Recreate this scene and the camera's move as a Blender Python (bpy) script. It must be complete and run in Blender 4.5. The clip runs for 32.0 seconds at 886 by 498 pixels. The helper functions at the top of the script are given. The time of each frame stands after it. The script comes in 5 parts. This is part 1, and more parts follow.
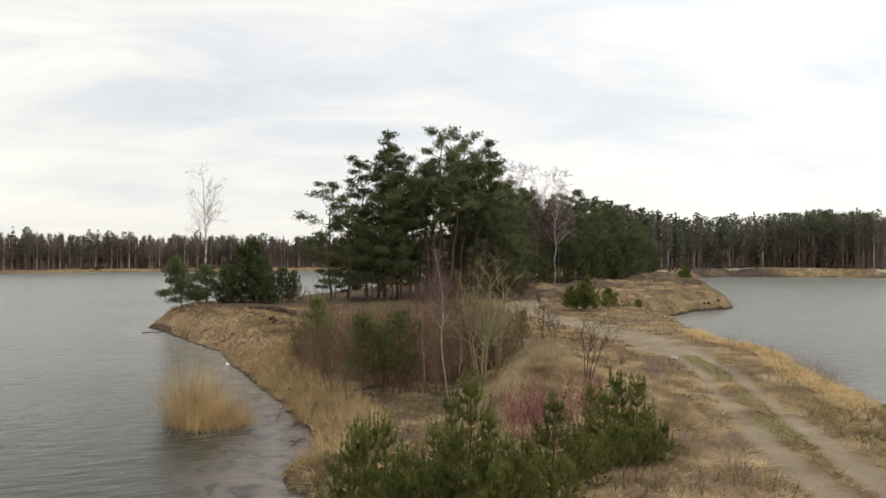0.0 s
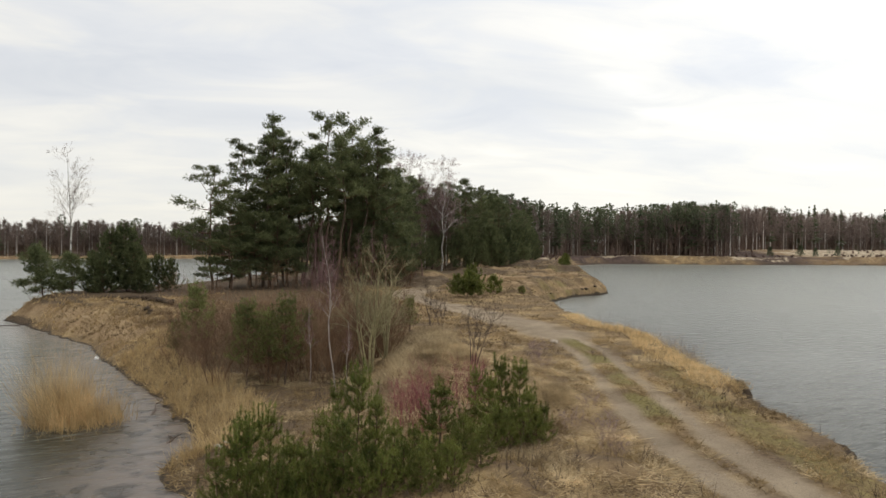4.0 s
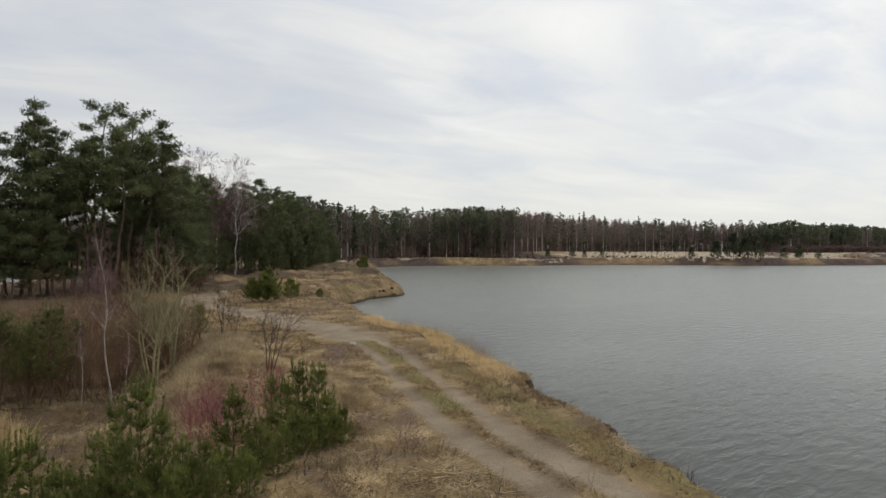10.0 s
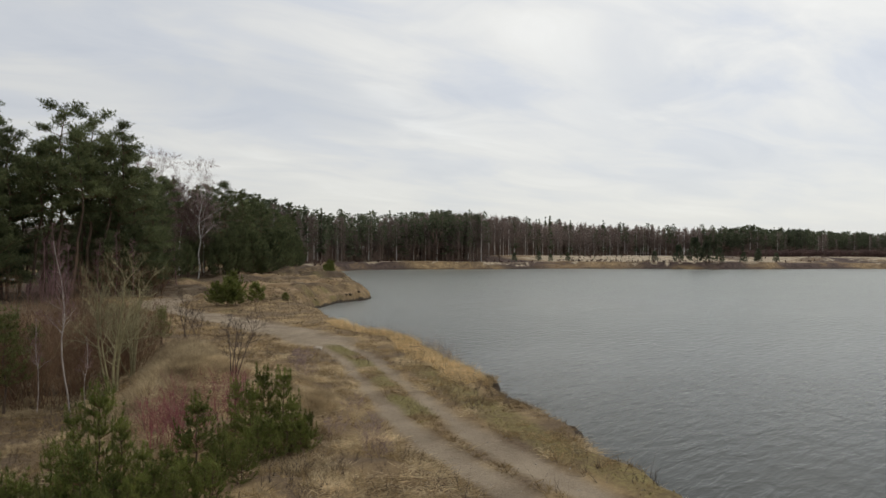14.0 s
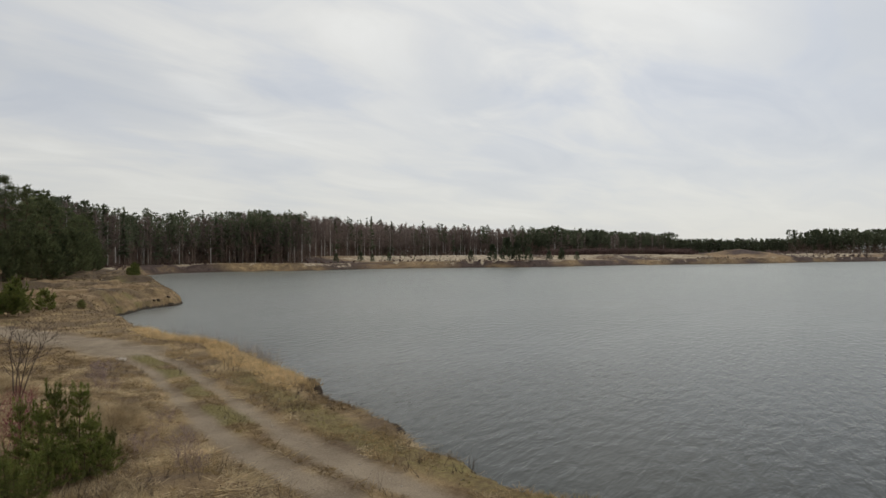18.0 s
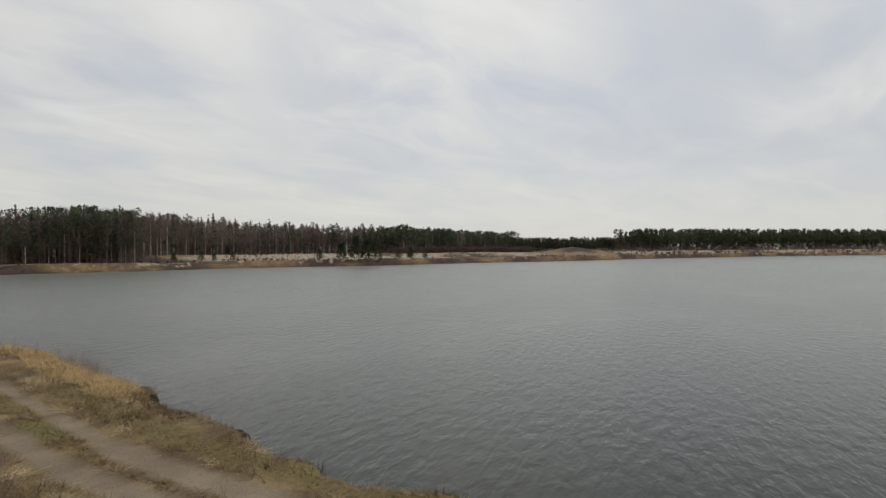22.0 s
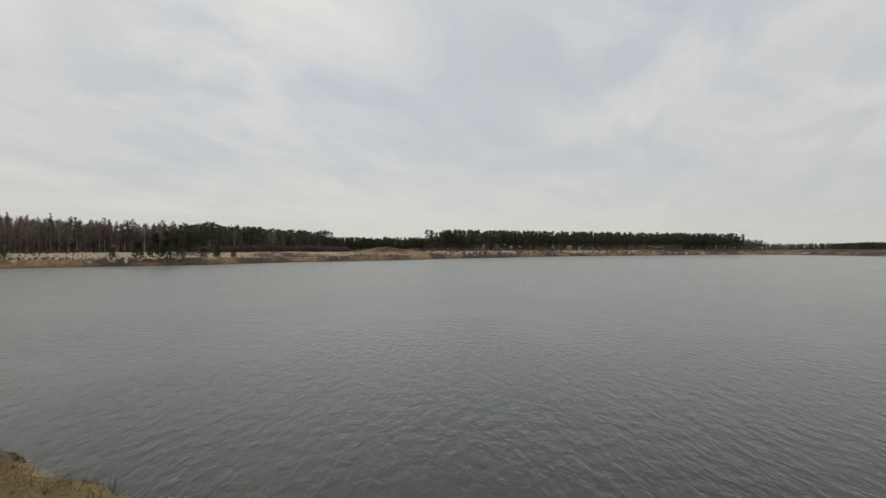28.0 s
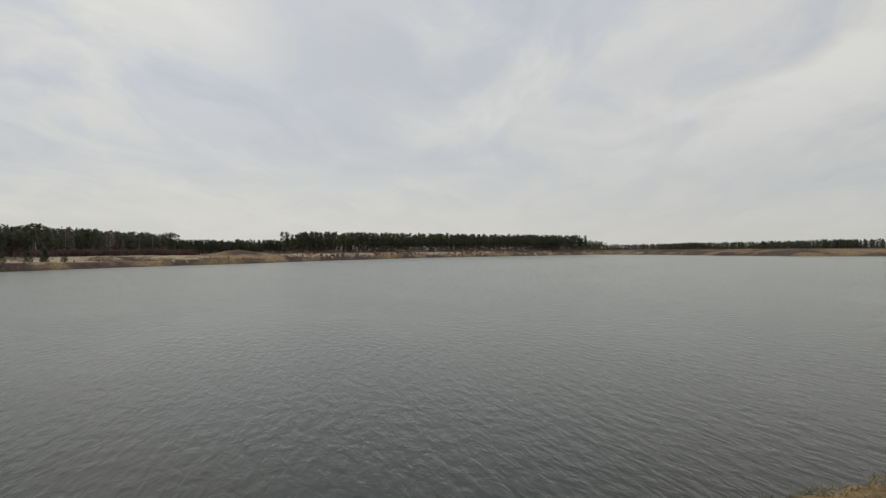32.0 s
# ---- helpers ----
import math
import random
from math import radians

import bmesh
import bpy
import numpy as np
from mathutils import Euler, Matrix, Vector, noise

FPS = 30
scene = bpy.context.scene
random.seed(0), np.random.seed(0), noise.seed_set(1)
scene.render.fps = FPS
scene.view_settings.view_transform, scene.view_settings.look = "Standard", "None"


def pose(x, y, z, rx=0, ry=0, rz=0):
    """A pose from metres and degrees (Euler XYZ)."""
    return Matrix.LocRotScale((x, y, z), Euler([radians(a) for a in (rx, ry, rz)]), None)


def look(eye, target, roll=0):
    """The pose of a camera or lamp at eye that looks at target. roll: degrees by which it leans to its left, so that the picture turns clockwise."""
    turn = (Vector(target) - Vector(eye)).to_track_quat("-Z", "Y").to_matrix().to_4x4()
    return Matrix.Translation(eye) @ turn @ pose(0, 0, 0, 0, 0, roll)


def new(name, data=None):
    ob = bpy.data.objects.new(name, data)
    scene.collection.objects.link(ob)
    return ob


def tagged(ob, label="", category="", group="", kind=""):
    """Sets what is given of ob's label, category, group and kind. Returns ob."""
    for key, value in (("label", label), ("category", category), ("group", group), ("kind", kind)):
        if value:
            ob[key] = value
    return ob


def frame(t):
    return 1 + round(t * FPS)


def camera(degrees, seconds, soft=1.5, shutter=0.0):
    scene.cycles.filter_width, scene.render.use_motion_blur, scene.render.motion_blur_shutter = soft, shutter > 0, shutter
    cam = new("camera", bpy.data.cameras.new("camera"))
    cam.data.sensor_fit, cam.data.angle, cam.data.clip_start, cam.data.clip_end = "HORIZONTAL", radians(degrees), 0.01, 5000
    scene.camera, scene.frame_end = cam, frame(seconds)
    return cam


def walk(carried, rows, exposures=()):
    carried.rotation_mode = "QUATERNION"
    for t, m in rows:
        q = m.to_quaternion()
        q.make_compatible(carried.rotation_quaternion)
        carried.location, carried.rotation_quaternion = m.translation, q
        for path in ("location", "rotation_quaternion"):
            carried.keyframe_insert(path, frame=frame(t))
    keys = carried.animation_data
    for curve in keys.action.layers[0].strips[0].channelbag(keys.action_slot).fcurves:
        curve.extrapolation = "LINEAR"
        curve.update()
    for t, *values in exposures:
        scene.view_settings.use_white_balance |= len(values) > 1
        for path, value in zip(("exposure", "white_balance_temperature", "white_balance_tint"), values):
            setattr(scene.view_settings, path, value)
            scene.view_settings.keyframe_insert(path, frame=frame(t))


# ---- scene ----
cam = camera(66.98, 32.0, soft=1.5)

# The camera hangs in one place above the causeway and turns to the right in steps.
EYE = (0.0, 0.0, 7.2)
PATH = [
    (0, 0.00, 0.65, -0.17), (0.5, 0.08, 0.26, -0.26), (1, 0.28, 0.19, -0.29), (1.5, 0.39, -0.03, -0.23), (2, 0.49, 0.15, -0.38),
    (2.5, 0.66, -0.03, -0.52), (3, 0.49, -0.03, -0.52), (3.1, 0.45, -0.09, -0.49), (3.2, -0.80, -0.16, -0.46), (3.3, -5.50, -0.22, -0.43),
    (3.4, -9.20, -0.28, -0.40), (3.5, -9.76, -0.34, -0.38), (5.5, -8.39, -0.35, -0.21), (6, -8.56, -0.18, -0.27), (6.2, -9.20, -0.33, -0.32),
    (6.3, -13.20, -0.41, -0.34), (6.4, -17.50, -0.48, -0.37), (6.5, -20.12, -0.56, -0.40), (7, -20.03, -0.11, -0.39), (7.5, -19.77, 0.21, -0.29),
    (8, -19.48, 0.16, -0.36), (8.5, -19.32, 0.39, -0.32), (9, -19.25, 0.22, -0.23), (9.1, -19.70, 0.14, -0.21), (9.2, -21.10, 0.06, -0.20),
    (9.3, -23.80, -0.02, -0.19), (9.4, -26.20, -0.10, -0.17), (9.5, -26.90, -0.18, -0.16), (10, -26.69, -0.05, -0.24), (10.5, -26.67, -0.23, -0.25),
    (11, -26.22, 0.35, -0.13), (11.5, -26.38, 0.27, -0.18), (12, -26.52, 0.28, -0.24), (12.2, -26.80, 0.29, -0.21), (12.3, -27.70, 0.29, -0.19),
    (12.4, -29.50, 0.29, -0.17), (12.5, -30.52, 0.30, -0.16), (13, -29.99, 0.27, -0.16), (13.5, -29.72, 0.27, -0.16), (14, -29.50, 0.27, -0.33),
    (14.1, -30.40, 0.27, -0.30), (14.2, -32.30, 0.28, -0.28), (14.3, -34.10, 0.28, -0.25), (14.4, -35.20, 0.28, -0.23), (14.5, -35.21, 0.29, -0.20),
    (16.5, -34.53, -0.21, -0.72), (16.6, -35.40, -0.17, -0.62), (16.7, -37.10, -0.14, -0.53), (16.8, -40.30, -0.11, -0.44), (16.9, -43.30, -0.08, -0.35),
    (17, -44.59, -0.05, -0.25), (17.5, -43.83, 0.12, 0.28), (18, -44.66, 0.34, 0.20), (18.5, -44.66, 0.25, 0.09), (19, -44.45, 0.24, 0.07),
    (19.2, -44.60, 0.20, 0.21), (19.3, -45.90, 0.18, 0.28), (19.4, -49.10, 0.16, 0.35), (19.5, -51.94, 0.14, 0.42), (19.6, -53.20, 0.06, 0.39),
    (19.7, -53.40, -0.02, 0.36), (20, -52.84, -0.25, 0.27), (20.5, -53.02, -0.10, 0.30), (21, -53.01, 0.07, 0.30), (21.3, -53.20, 0.22, 0.40),
    (21.4, -53.60, 0.27, 0.43), (21.5, -54.96, 0.33, 0.47), (21.6, -56.50, 0.29, 0.45), (21.7, -57.40, 0.25, 0.43), (22, -57.49, 0.14, 0.38),
    (22.5, -57.73, 0.17, 0.20), (23, -57.71, 0.07, 0.29), (23.5, -57.74, -0.07, -0.03), (23.6, -58.00, -0.05, 0.05), (23.8, -60.10, -0.01, 0.23),
    (24, -63.68, 0.03, 0.40), (24.2, -65.20, -0.01, 0.23), (24.5, -64.86, -0.06, -0.02), (26.5, -65.50, -0.12, 0.18), (26.6, -68.00, -0.09, 0.16),
    (26.7, -71.00, -0.06, 0.15), (26.8, -72.70, -0.03, 0.13), (26.9, -73.40, -0.00, 0.11), (27, -73.29, 0.02, 0.10), (27.5, -73.36, 0.05, 0.25),
    (28, -73.34, 0.04, 0.10), (28.5, -73.26, 0.06, 0.17), (29, -73.29, 0.16, 0.24), (29.4, -73.30, -0.09, -0.04), (29.5, -73.89, -0.15, -0.12),
    (29.6, -76.80, -0.27, -0.07), (29.7, -80.80, -0.39, -0.03), (29.8, -84.30, -0.51, 0.02), (29.9, -85.40, -0.62, 0.07), (30, -86.13, -0.74, 0.11),
    (30.1, -85.60, -0.20, 0.30), (30.2, -85.60, -0.33, 0.41), (30.5, -85.78, 0.30, 0.85), (31, -85.73, 0.11, 0.58), (31.5, -85.55, 0.07, 0.44),
    (32, -85.46, 0.15, 0.50),
]
EXPOSURES = [(0.0, 0.50, 6830, 9), (0.8, 0.43, 6820, 9), (6.0, 0.37, 6850, 9), (6.6, 0.21, 6680, 9), (9.0, 0.20, 6620, 9), (9.5, 0.10, 6600, 9), (13.0, 0.01, 6590, 9), (17.0, -0.12, 6600, 9),
             (20.0, -0.21, 6620, 9), (27.0, -0.32, 6680, 9), (32.0, -0.33, 6700, 9)]
walk(cam, [(t, pose(*EYE, 90 + p, r, y)) for t, y, p, r in PATH], EXPOSURES)

# ---- sky and sun ----
SUN_AZIMUTH, SUN_HEIGHT = radians(68), radians(62)   # clockwise from +y
BRIGHT_HEIGHT = radians(40)   # middle of the brighter cloud


def link(tree, a, b):
    tree.links.new(a, b)


def math_node(tree, op, a, b=None, clamp=False):
    n = tree.nodes.new("ShaderNodeMath")
    n.operation, n.use_clamp = op, clamp
    for i, v in enumerate((a, b)):
        if v is None:
            continue
        if isinstance(v, (int, float)):
            n.inputs[i].default_value = v
        else:
            link(tree, v, n.inputs[i])
    return n.outputs[0]


def noise_node(tree, vector, scale, detail=4.0, rough=0.55, distort=0.0):
    n = tree.nodes.new("ShaderNodeTexNoise")
    n.inputs["Scale"].default_value, n.inputs["Detail"].default_value = scale, detail
    n.inputs["Roughness"].default_value, n.inputs["Distortion"].default_value = rough, distort
    if vector is not None:
        link(tree, vector, n.inputs["Vector"])
    return n.outputs["Fac"]


def ramp(tree, fac, stops):
    n = tree.nodes.new("ShaderNodeValToRGB")
    e = n.color_ramp.elements
    while len(e) < len(stops):
        e.new(0.5)
    for el, (p, c) in zip(e, stops):
        el.position, el.color = p, (*c, 1) if len(c) == 3 else c
    link(tree, fac, n.inputs[0])
    return n.outputs[0]


def mix(tree, fac, a, b, blend="MIX"):
    n = tree.nodes.new("ShaderNodeMix")
    n.data_type, n.blend_type = "RGBA", blend
    for sock, v in ((n.inputs[0], fac), (n.inputs[6], a), (n.inputs[7], b)):
        if isinstance(v, (int, float)):
            sock.default_value = v
        elif isinstance(v, tuple):
            sock.default_value = (*v, 1)
        else:
            link(tree, v, sock)
    return n.outputs[2]


def scaled(tree, vector, sx, sy, sz, rz=0.0):
    n = tree.nodes.new("ShaderNodeMapping")
    n.inputs["Scale"].default_value = (sx, sy, sz)
    n.inputs["Rotation"].default_value = (0, 0, rz)
    link(tree, vector, n.inputs["Vector"])
    return n.outputs[0]


def build_world():
    world = bpy.data.worlds.new("overcast_sky")
    scene.world = world
    world.use_nodes = True
    t = world.node_tree
    t.nodes.clear()
    co = t.nodes.new("ShaderNodeTexCoord").outputs["Generated"]
    sep = t.nodes.new("ShaderNodeSeparateXYZ")
    link(t, co, sep.inputs[0])
    up = math_node(t, "MAXIMUM", sep.outputs[2], 0.0)
    far = math_node(t, "ADD", up, 0.16)
    comb = t.nodes.new("ShaderNodeCombineXYZ")
    link(t, math_node(t, "DIVIDE", sep.outputs[0], far), comb.inputs[0])
    link(t, math_node(t, "DIVIDE", sep.outputs[1], far), comb.inputs[1])
    flat = comb.outputs[0]
    sky = t.nodes.new("ShaderNodeTexSky")
    sky.sky_type, sky.sun_disc = "NISHITA", False
    sky.sun_elevation, sky.sun_rotation = SUN_HEIGHT, SUN_AZIMUTH
    big = noise_node(t, scaled(t, flat, 0.5, 0.75, 1, 0.5), 1.0, 5, 0.5, 0.5)
    fine = noise_node(t, scaled(t, flat, 1.4, 2.6, 1, 0.35), 1.0, 6, 0.55, 0.7)
    lump = math_node(t, "ADD", math_node(t, "MULTIPLY", big, 0.58), math_node(t, "MULTIPLY", fine, 0.42))
    cloud = ramp(t, lump, [(0.36, (0.62, 0.66, 0.74)), (0.45, (0.715, 0.743, 0.795)), (0.50, (0.79, 0.80, 0.81)), (0.55, (0.86, 0.86, 0.845)), (0.62, (0.95, 0.95, 0.93))])
    low = ramp(t, up, [(0.0, (0.80, 0.80, 0.77)), (0.16, (0.80, 0.80, 0.78)), (0.5, (0.8, 0.8, 0.8))])
    haze = ramp(t, up, [(0.0, (0.85,) * 3), (0.08, (0.55,) * 3), (0.22, (0.0,) * 3)])
    clouds = mix(t, haze, cloud, low)
    # thinner, bluish-grey stretches in the cloud cover: bearing, height, half widths in degrees, strength
    wisp = math_node(t, "MULTIPLY", math_node(t, "SUBTRACT", fine, 0.5), 0.30)
    bearing = math_node(t, "ADD", math_node(t, "ARCTAN2", sep.outputs[0], sep.outputs[1]), wisp)
    height = math_node(t, "ADD", math_node(t, "ARCSINE", sep.outputs[2]), math_node(t, "MULTIPLY", math_node(t, "SUBTRACT", big, 0.5), 0.20))
    for az, el, wide, tall, strength in [(80, 16, 9, 7, 0.75), (17, 12.5, 14, 2.4, 0.6), (-20, 11.5, 10, 1.6, 0.4), (46, 14, 5, 5, 0.4), (112, 7, 30, 7, 0.35), (1, 19, 12, 3, 0.3)]:
        a = math_node(t, "DIVIDE", math_node(t, "SUBTRACT", bearing, radians(az)), radians(wide))
        b = math_node(t, "DIVIDE", math_node(t, "SUBTRACT", height, radians(el)), radians(tall))
        r2 = math_node(t, "ADD", math_node(t, "MULTIPLY", a, a), math_node(t, "MULTIPLY", b, b))
        veil = math_node(t, "MULTIPLY", math_node(t, "EXPONENT", math_node(t, "MULTIPLY", r2, -1.0)), strength)
        clouds = mix(t, veil, clouds, (0.60, 0.64, 0.71))
    nish = mix(t, 1.0, sky.outputs[0], (0.1, 0.1, 0.1), "MULTIPLY")
    both = mix(t, 0.92, nish, clouds)
    dot = t.nodes.new("ShaderNodeVectorMath")
    dot.operation = "DOT_PRODUCT"
    link(t, co, dot.inputs[0])
    dot.inputs[1].default_value = (math.sin(SUN_AZIMUTH) * math.cos(BRIGHT_HEIGHT), math.cos(SUN_AZIMUTH) * math.cos(BRIGHT_HEIGHT), math.sin(BRIGHT_HEIGHT))
    glow = math_node(t, "POWER", math_node(t, "MAXIMUM", dot.outputs["Value"], 0.0), 2.0)
    gain = math_node(t, "ADD", math_node(t, "MULTIPLY", glow, 0.25), 0.845)
    both = mix(t, 1.0, both, gain, "MULTIPLY")
    bg = t.nodes.new("ShaderNodeBackground")
    bg.inputs[1].default_value = 1.0
    link(t, both, bg.inputs[0])
    out = t.nodes.new("ShaderNodeOutputWorld")
    link(t, bg.outputs[0], out.inputs[0])


build_world()
sun = new("sun", bpy.data.lights.new("sun", "SUN"))
sun.data.energy, sun.data.angle, sun.data.color = 0.84, radians(44), (1.0, 0.95, 0.88)
sun.matrix_world = look((0, 0, 60), (-60 * math.sin(SUN_AZIMUTH) / math.tan(SUN_HEIGHT), -60 * math.cos(SUN_AZIMUTH) / math.tan(SUN_HEIGHT), 0))


# ---- materials ----
def material(name, dark, light, scale=3.0, rough=0.8, bump=0.0, bump_scale=30.0, vary=0.25, spec=0.3, stretch=(1, 1, 1), stain=None, thin=0.0):
    """Two tones by noise at two scales, a random shift for each thing, and fine relief."""
    m = bpy.data.materials.new(name)
    m.use_nodes = True
    t = m.node_tree
    b = t.nodes["Principled BSDF"]
    geo = t.nodes.new("ShaderNodeNewGeometry")
    pos = scaled(t, geo.outputs["Position"], *stretch)
    a = noise_node(t, pos, scale, 5, 0.6)
    c = noise_node(t, pos, scale * 0.13, 3, 0.5)
    f = math_node(t, "ADD", math_node(t, "MULTIPLY", a, 0.65), math_node(t, "MULTIPLY", c, 0.35))
    col = ramp(t, f, [(0.36, dark), (0.62, light)])
    if stain:
        s = noise_node(t, pos, scale * 0.4, 4, 0.6)
        col = mix(t, ramp(t, s, [(0.52, (0, 0, 0)), (0.66, (1, 1, 1))]), col, stain)
    if vary:
        info = t.nodes.new("ShaderNodeObjectInfo")
        r = math_node(t, "ADD", info.outputs["Random"], geo.outputs["Random Per Island"])
        gain = math_node(t, "ADD", math_node(t, "MULTIPLY", r, vary), 1.0 - vary)
        hsv = t.nodes.new("ShaderNodeHueSaturation")
        link(t, gain, hsv.inputs["Value"])
        link(t, col, hsv.inputs["Color"])
        col = hsv.outputs[0]
    link(t, col, b.inputs["Base Color"])
    b.inputs["Roughness"].default_value = rough
    b.inputs["Specular IOR Level"].default_value = spec
    if bump:
        h = noise_node(t, pos, bump_scale, 4, 0.6)
        bn = t.nodes.new("ShaderNodeBump")
        bn.inputs["Strength"].default_value, bn.inputs["Distance"].default_value = bump, 0.03
        link(t, h, bn.inputs["Height"])
        link(t, bn.outputs[0], b.inputs["Normal"])
    if thin:
        tl, both = t.nodes.new("ShaderNodeBsdfTranslucent"), t.nodes.new("ShaderNodeMixShader")
        link(t, col, tl.inputs["Color"])
        both.inputs[0].default_value = thin
        link(t, b.outputs[0], both.inputs[1])
        link(t, tl.outputs[0], both.inputs[2])
        link(t, both.outputs[0], t.nodes["Material Output"].inputs["Surface"])
    return m


BARK_PINE = material("pine_bark", (0.055, 0.042, 0.034), (0.15, 0.10, 0.07), 6, 0.9, 0.6, 25, 0.2, stretch=(1, 1, 0.25))
BARK_RUST = material("rusty_pine_limb_bark", (0.09, 0.055, 0.036), (0.22, 0.125, 0.07), 6, 0.9, 0.4, 25, 0.2)
BARK_BIRCH = material("birch_bark", (0.30, 0.28, 0.26), (0.66, 0.63, 0.58), 5, 0.7, 0.3, 20, 0.15, stretch=(0.6, 0.6, 2.2), stain=(0.06, 0.05, 0.045))
BARK_SAPLING = material("sapling_bark", (0.20, 0.155, 0.14), (0.52, 0.46, 0.42), 5, 0.75, 0.2, 20, 0.2)
TWIG_BIRCH = material("birch_twigs", (0.20, 0.14, 0.14), (0.36, 0.27, 0.26), 3, 0.8, vary=0.3)
TWIG_PURPLE = material("purple_birch_twigs", (0.15, 0.085, 0.088), (0.26, 0.155, 0.158), 3, 0.8, vary=0.3)
TWIG_PALE = material("pale_birch_twigs", (0.30, 0.26, 0.24), (0.48, 0.43, 0.40), 3, 0.8, vary=0.3)
TWIG_BROWN = material("brown_twigs", (0.092, 0.053, 0.034), (0.225, 0.138, 0.082), 1.2, 0.85, vary=0.4)
TWIG_TAN = material("tan_twigs", (0.150, 0.098, 0.062), (0.335, 0.232, 0.145), 1.2, 0.85, vary=0.45)
TWIG_DARK = material("dark_twigs", (0.05, 0.038, 0.032), (0.13, 0.095, 0.075), 3, 0.85, vary=0.3)
TWIG_OLIVE = material("olive_willow_bark", (0.17, 0.15, 0.085), (0.36, 0.32, 0.18), 4, 0.8, vary=0.25)
TWIG_RED = material("red_twigs", (0.187, 0.051, 0.060), (0.357, 0.128, 0.132), 4, 0.6, vary=0.35)
NEEDLE_OLD = material("old_pine_needles", (0.054, 0.071, 0.034), (0.200, 0.222, 0.104), 0.9, 0.6, vary=0.5, thin=0.45)
NEEDLE_YOUNG = material("young_pine_needles", (0.068, 0.092, 0.020), (0.232, 0.255, 0.068), 3, 0.55, vary=0.5, thin=0.4)
NEEDLE_DULL = material("dull_olive_pine_needles", (0.080, 0.098, 0.032), (0.240, 0.258, 0.092), 1.5, 0.6, vary=0.5, thin=0.4)
# distance haze is put into this needle colour: paler and greyer than near pines
NEEDLE_HAZED = material("distant_needles", (0.085, 0.104, 0.064), (0.185, 0.206, 0.124), 0.2, 0.7, vary=0.3, thin=0.45)
TWIG_FAR = material("distant_bare_twigs", (0.165, 0.127, 0.110), (0.300, 0.240, 0.210), 0.1, 0.9, vary=0.3, thin=0.45)
TWIG_HEATH = material("dark_reddish_twigs", (0.10, 0.066, 0.060), (0.18, 0.12, 0.108), 0.15, 0.9, vary=0.3, thin=0.3)
TWIG_WOOD = material("reddish_brown_wood_twigs", (0.150, 0.106, 0.086), (0.285, 0.205, 0.168), 0.12, 0.9, vary=0.3, thin=0.3)
TRUNK_FAR = material("distant_trunks", (0.13, 0.10, 0.08), (0.27, 0.205, 0.165), 0.5, 0.9, vary=0.35)
TRUNK_PALE = material("distant_birch_trunks", (0.42, 0.39, 0.36), (0.66, 0.62, 0.57), 1.5, 0.8, vary=0.3)
GRASS_DRY = material("dry_grass", (0.105, 0.066, 0.034), (0.53, 0.395, 0.210), 0.7, 0.8, vary=0.55, thin=0.32)
STRAW = material("bleached_straw", (0.20, 0.148, 0.085), (0.64, 0.515, 0.325), 0.9, 0.75, vary=0.55, thin=0.35)
GRASS_OLIVE = material("dull_olive_grass", (0.10, 0.085, 0.04), (0.32, 0.26, 0.13), 1.2, 0.8, vary=0.45)
GRASS_BROWN = material("dull_brown_grass", (0.10, 0.070, 0.040), (0.34, 0.255, 0.150), 0.6, 0.8, vary=0.5, thin=0.2)
GRASS_GREEN = material("short_green_grass", (0.125, 0.105, 0.040), (0.32, 0.272, 0.110), 1.6, 0.8, vary=0.45)
REED = material("dry_reeds", (0.39, 0.276, 0.135), (0.75, 0.578, 0.325), 1.2, 0.75, vary=0.45, thin=0.4)
STONE = material("pale_stone", (0.30, 0.29, 0.27), (0.62, 0.60, 0.57), 6, 0.8, 0.5, 20, 0.3)
PEBBLE = material("brownish_pebbles", (0.20, 0.17, 0.135), (0.42, 0.37, 0.31), 6, 0.85, vary=0.4)
TURF = material("dark_turf", (0.018, 0.013, 0.009), (0.075, 0.052, 0.032), 5, 0.95, 1.0, 12, 0.2)
FOAM = material("white_plastic", (0.70, 0.70, 0.68), (0.85, 0.85, 0.83), 6, 0.5)


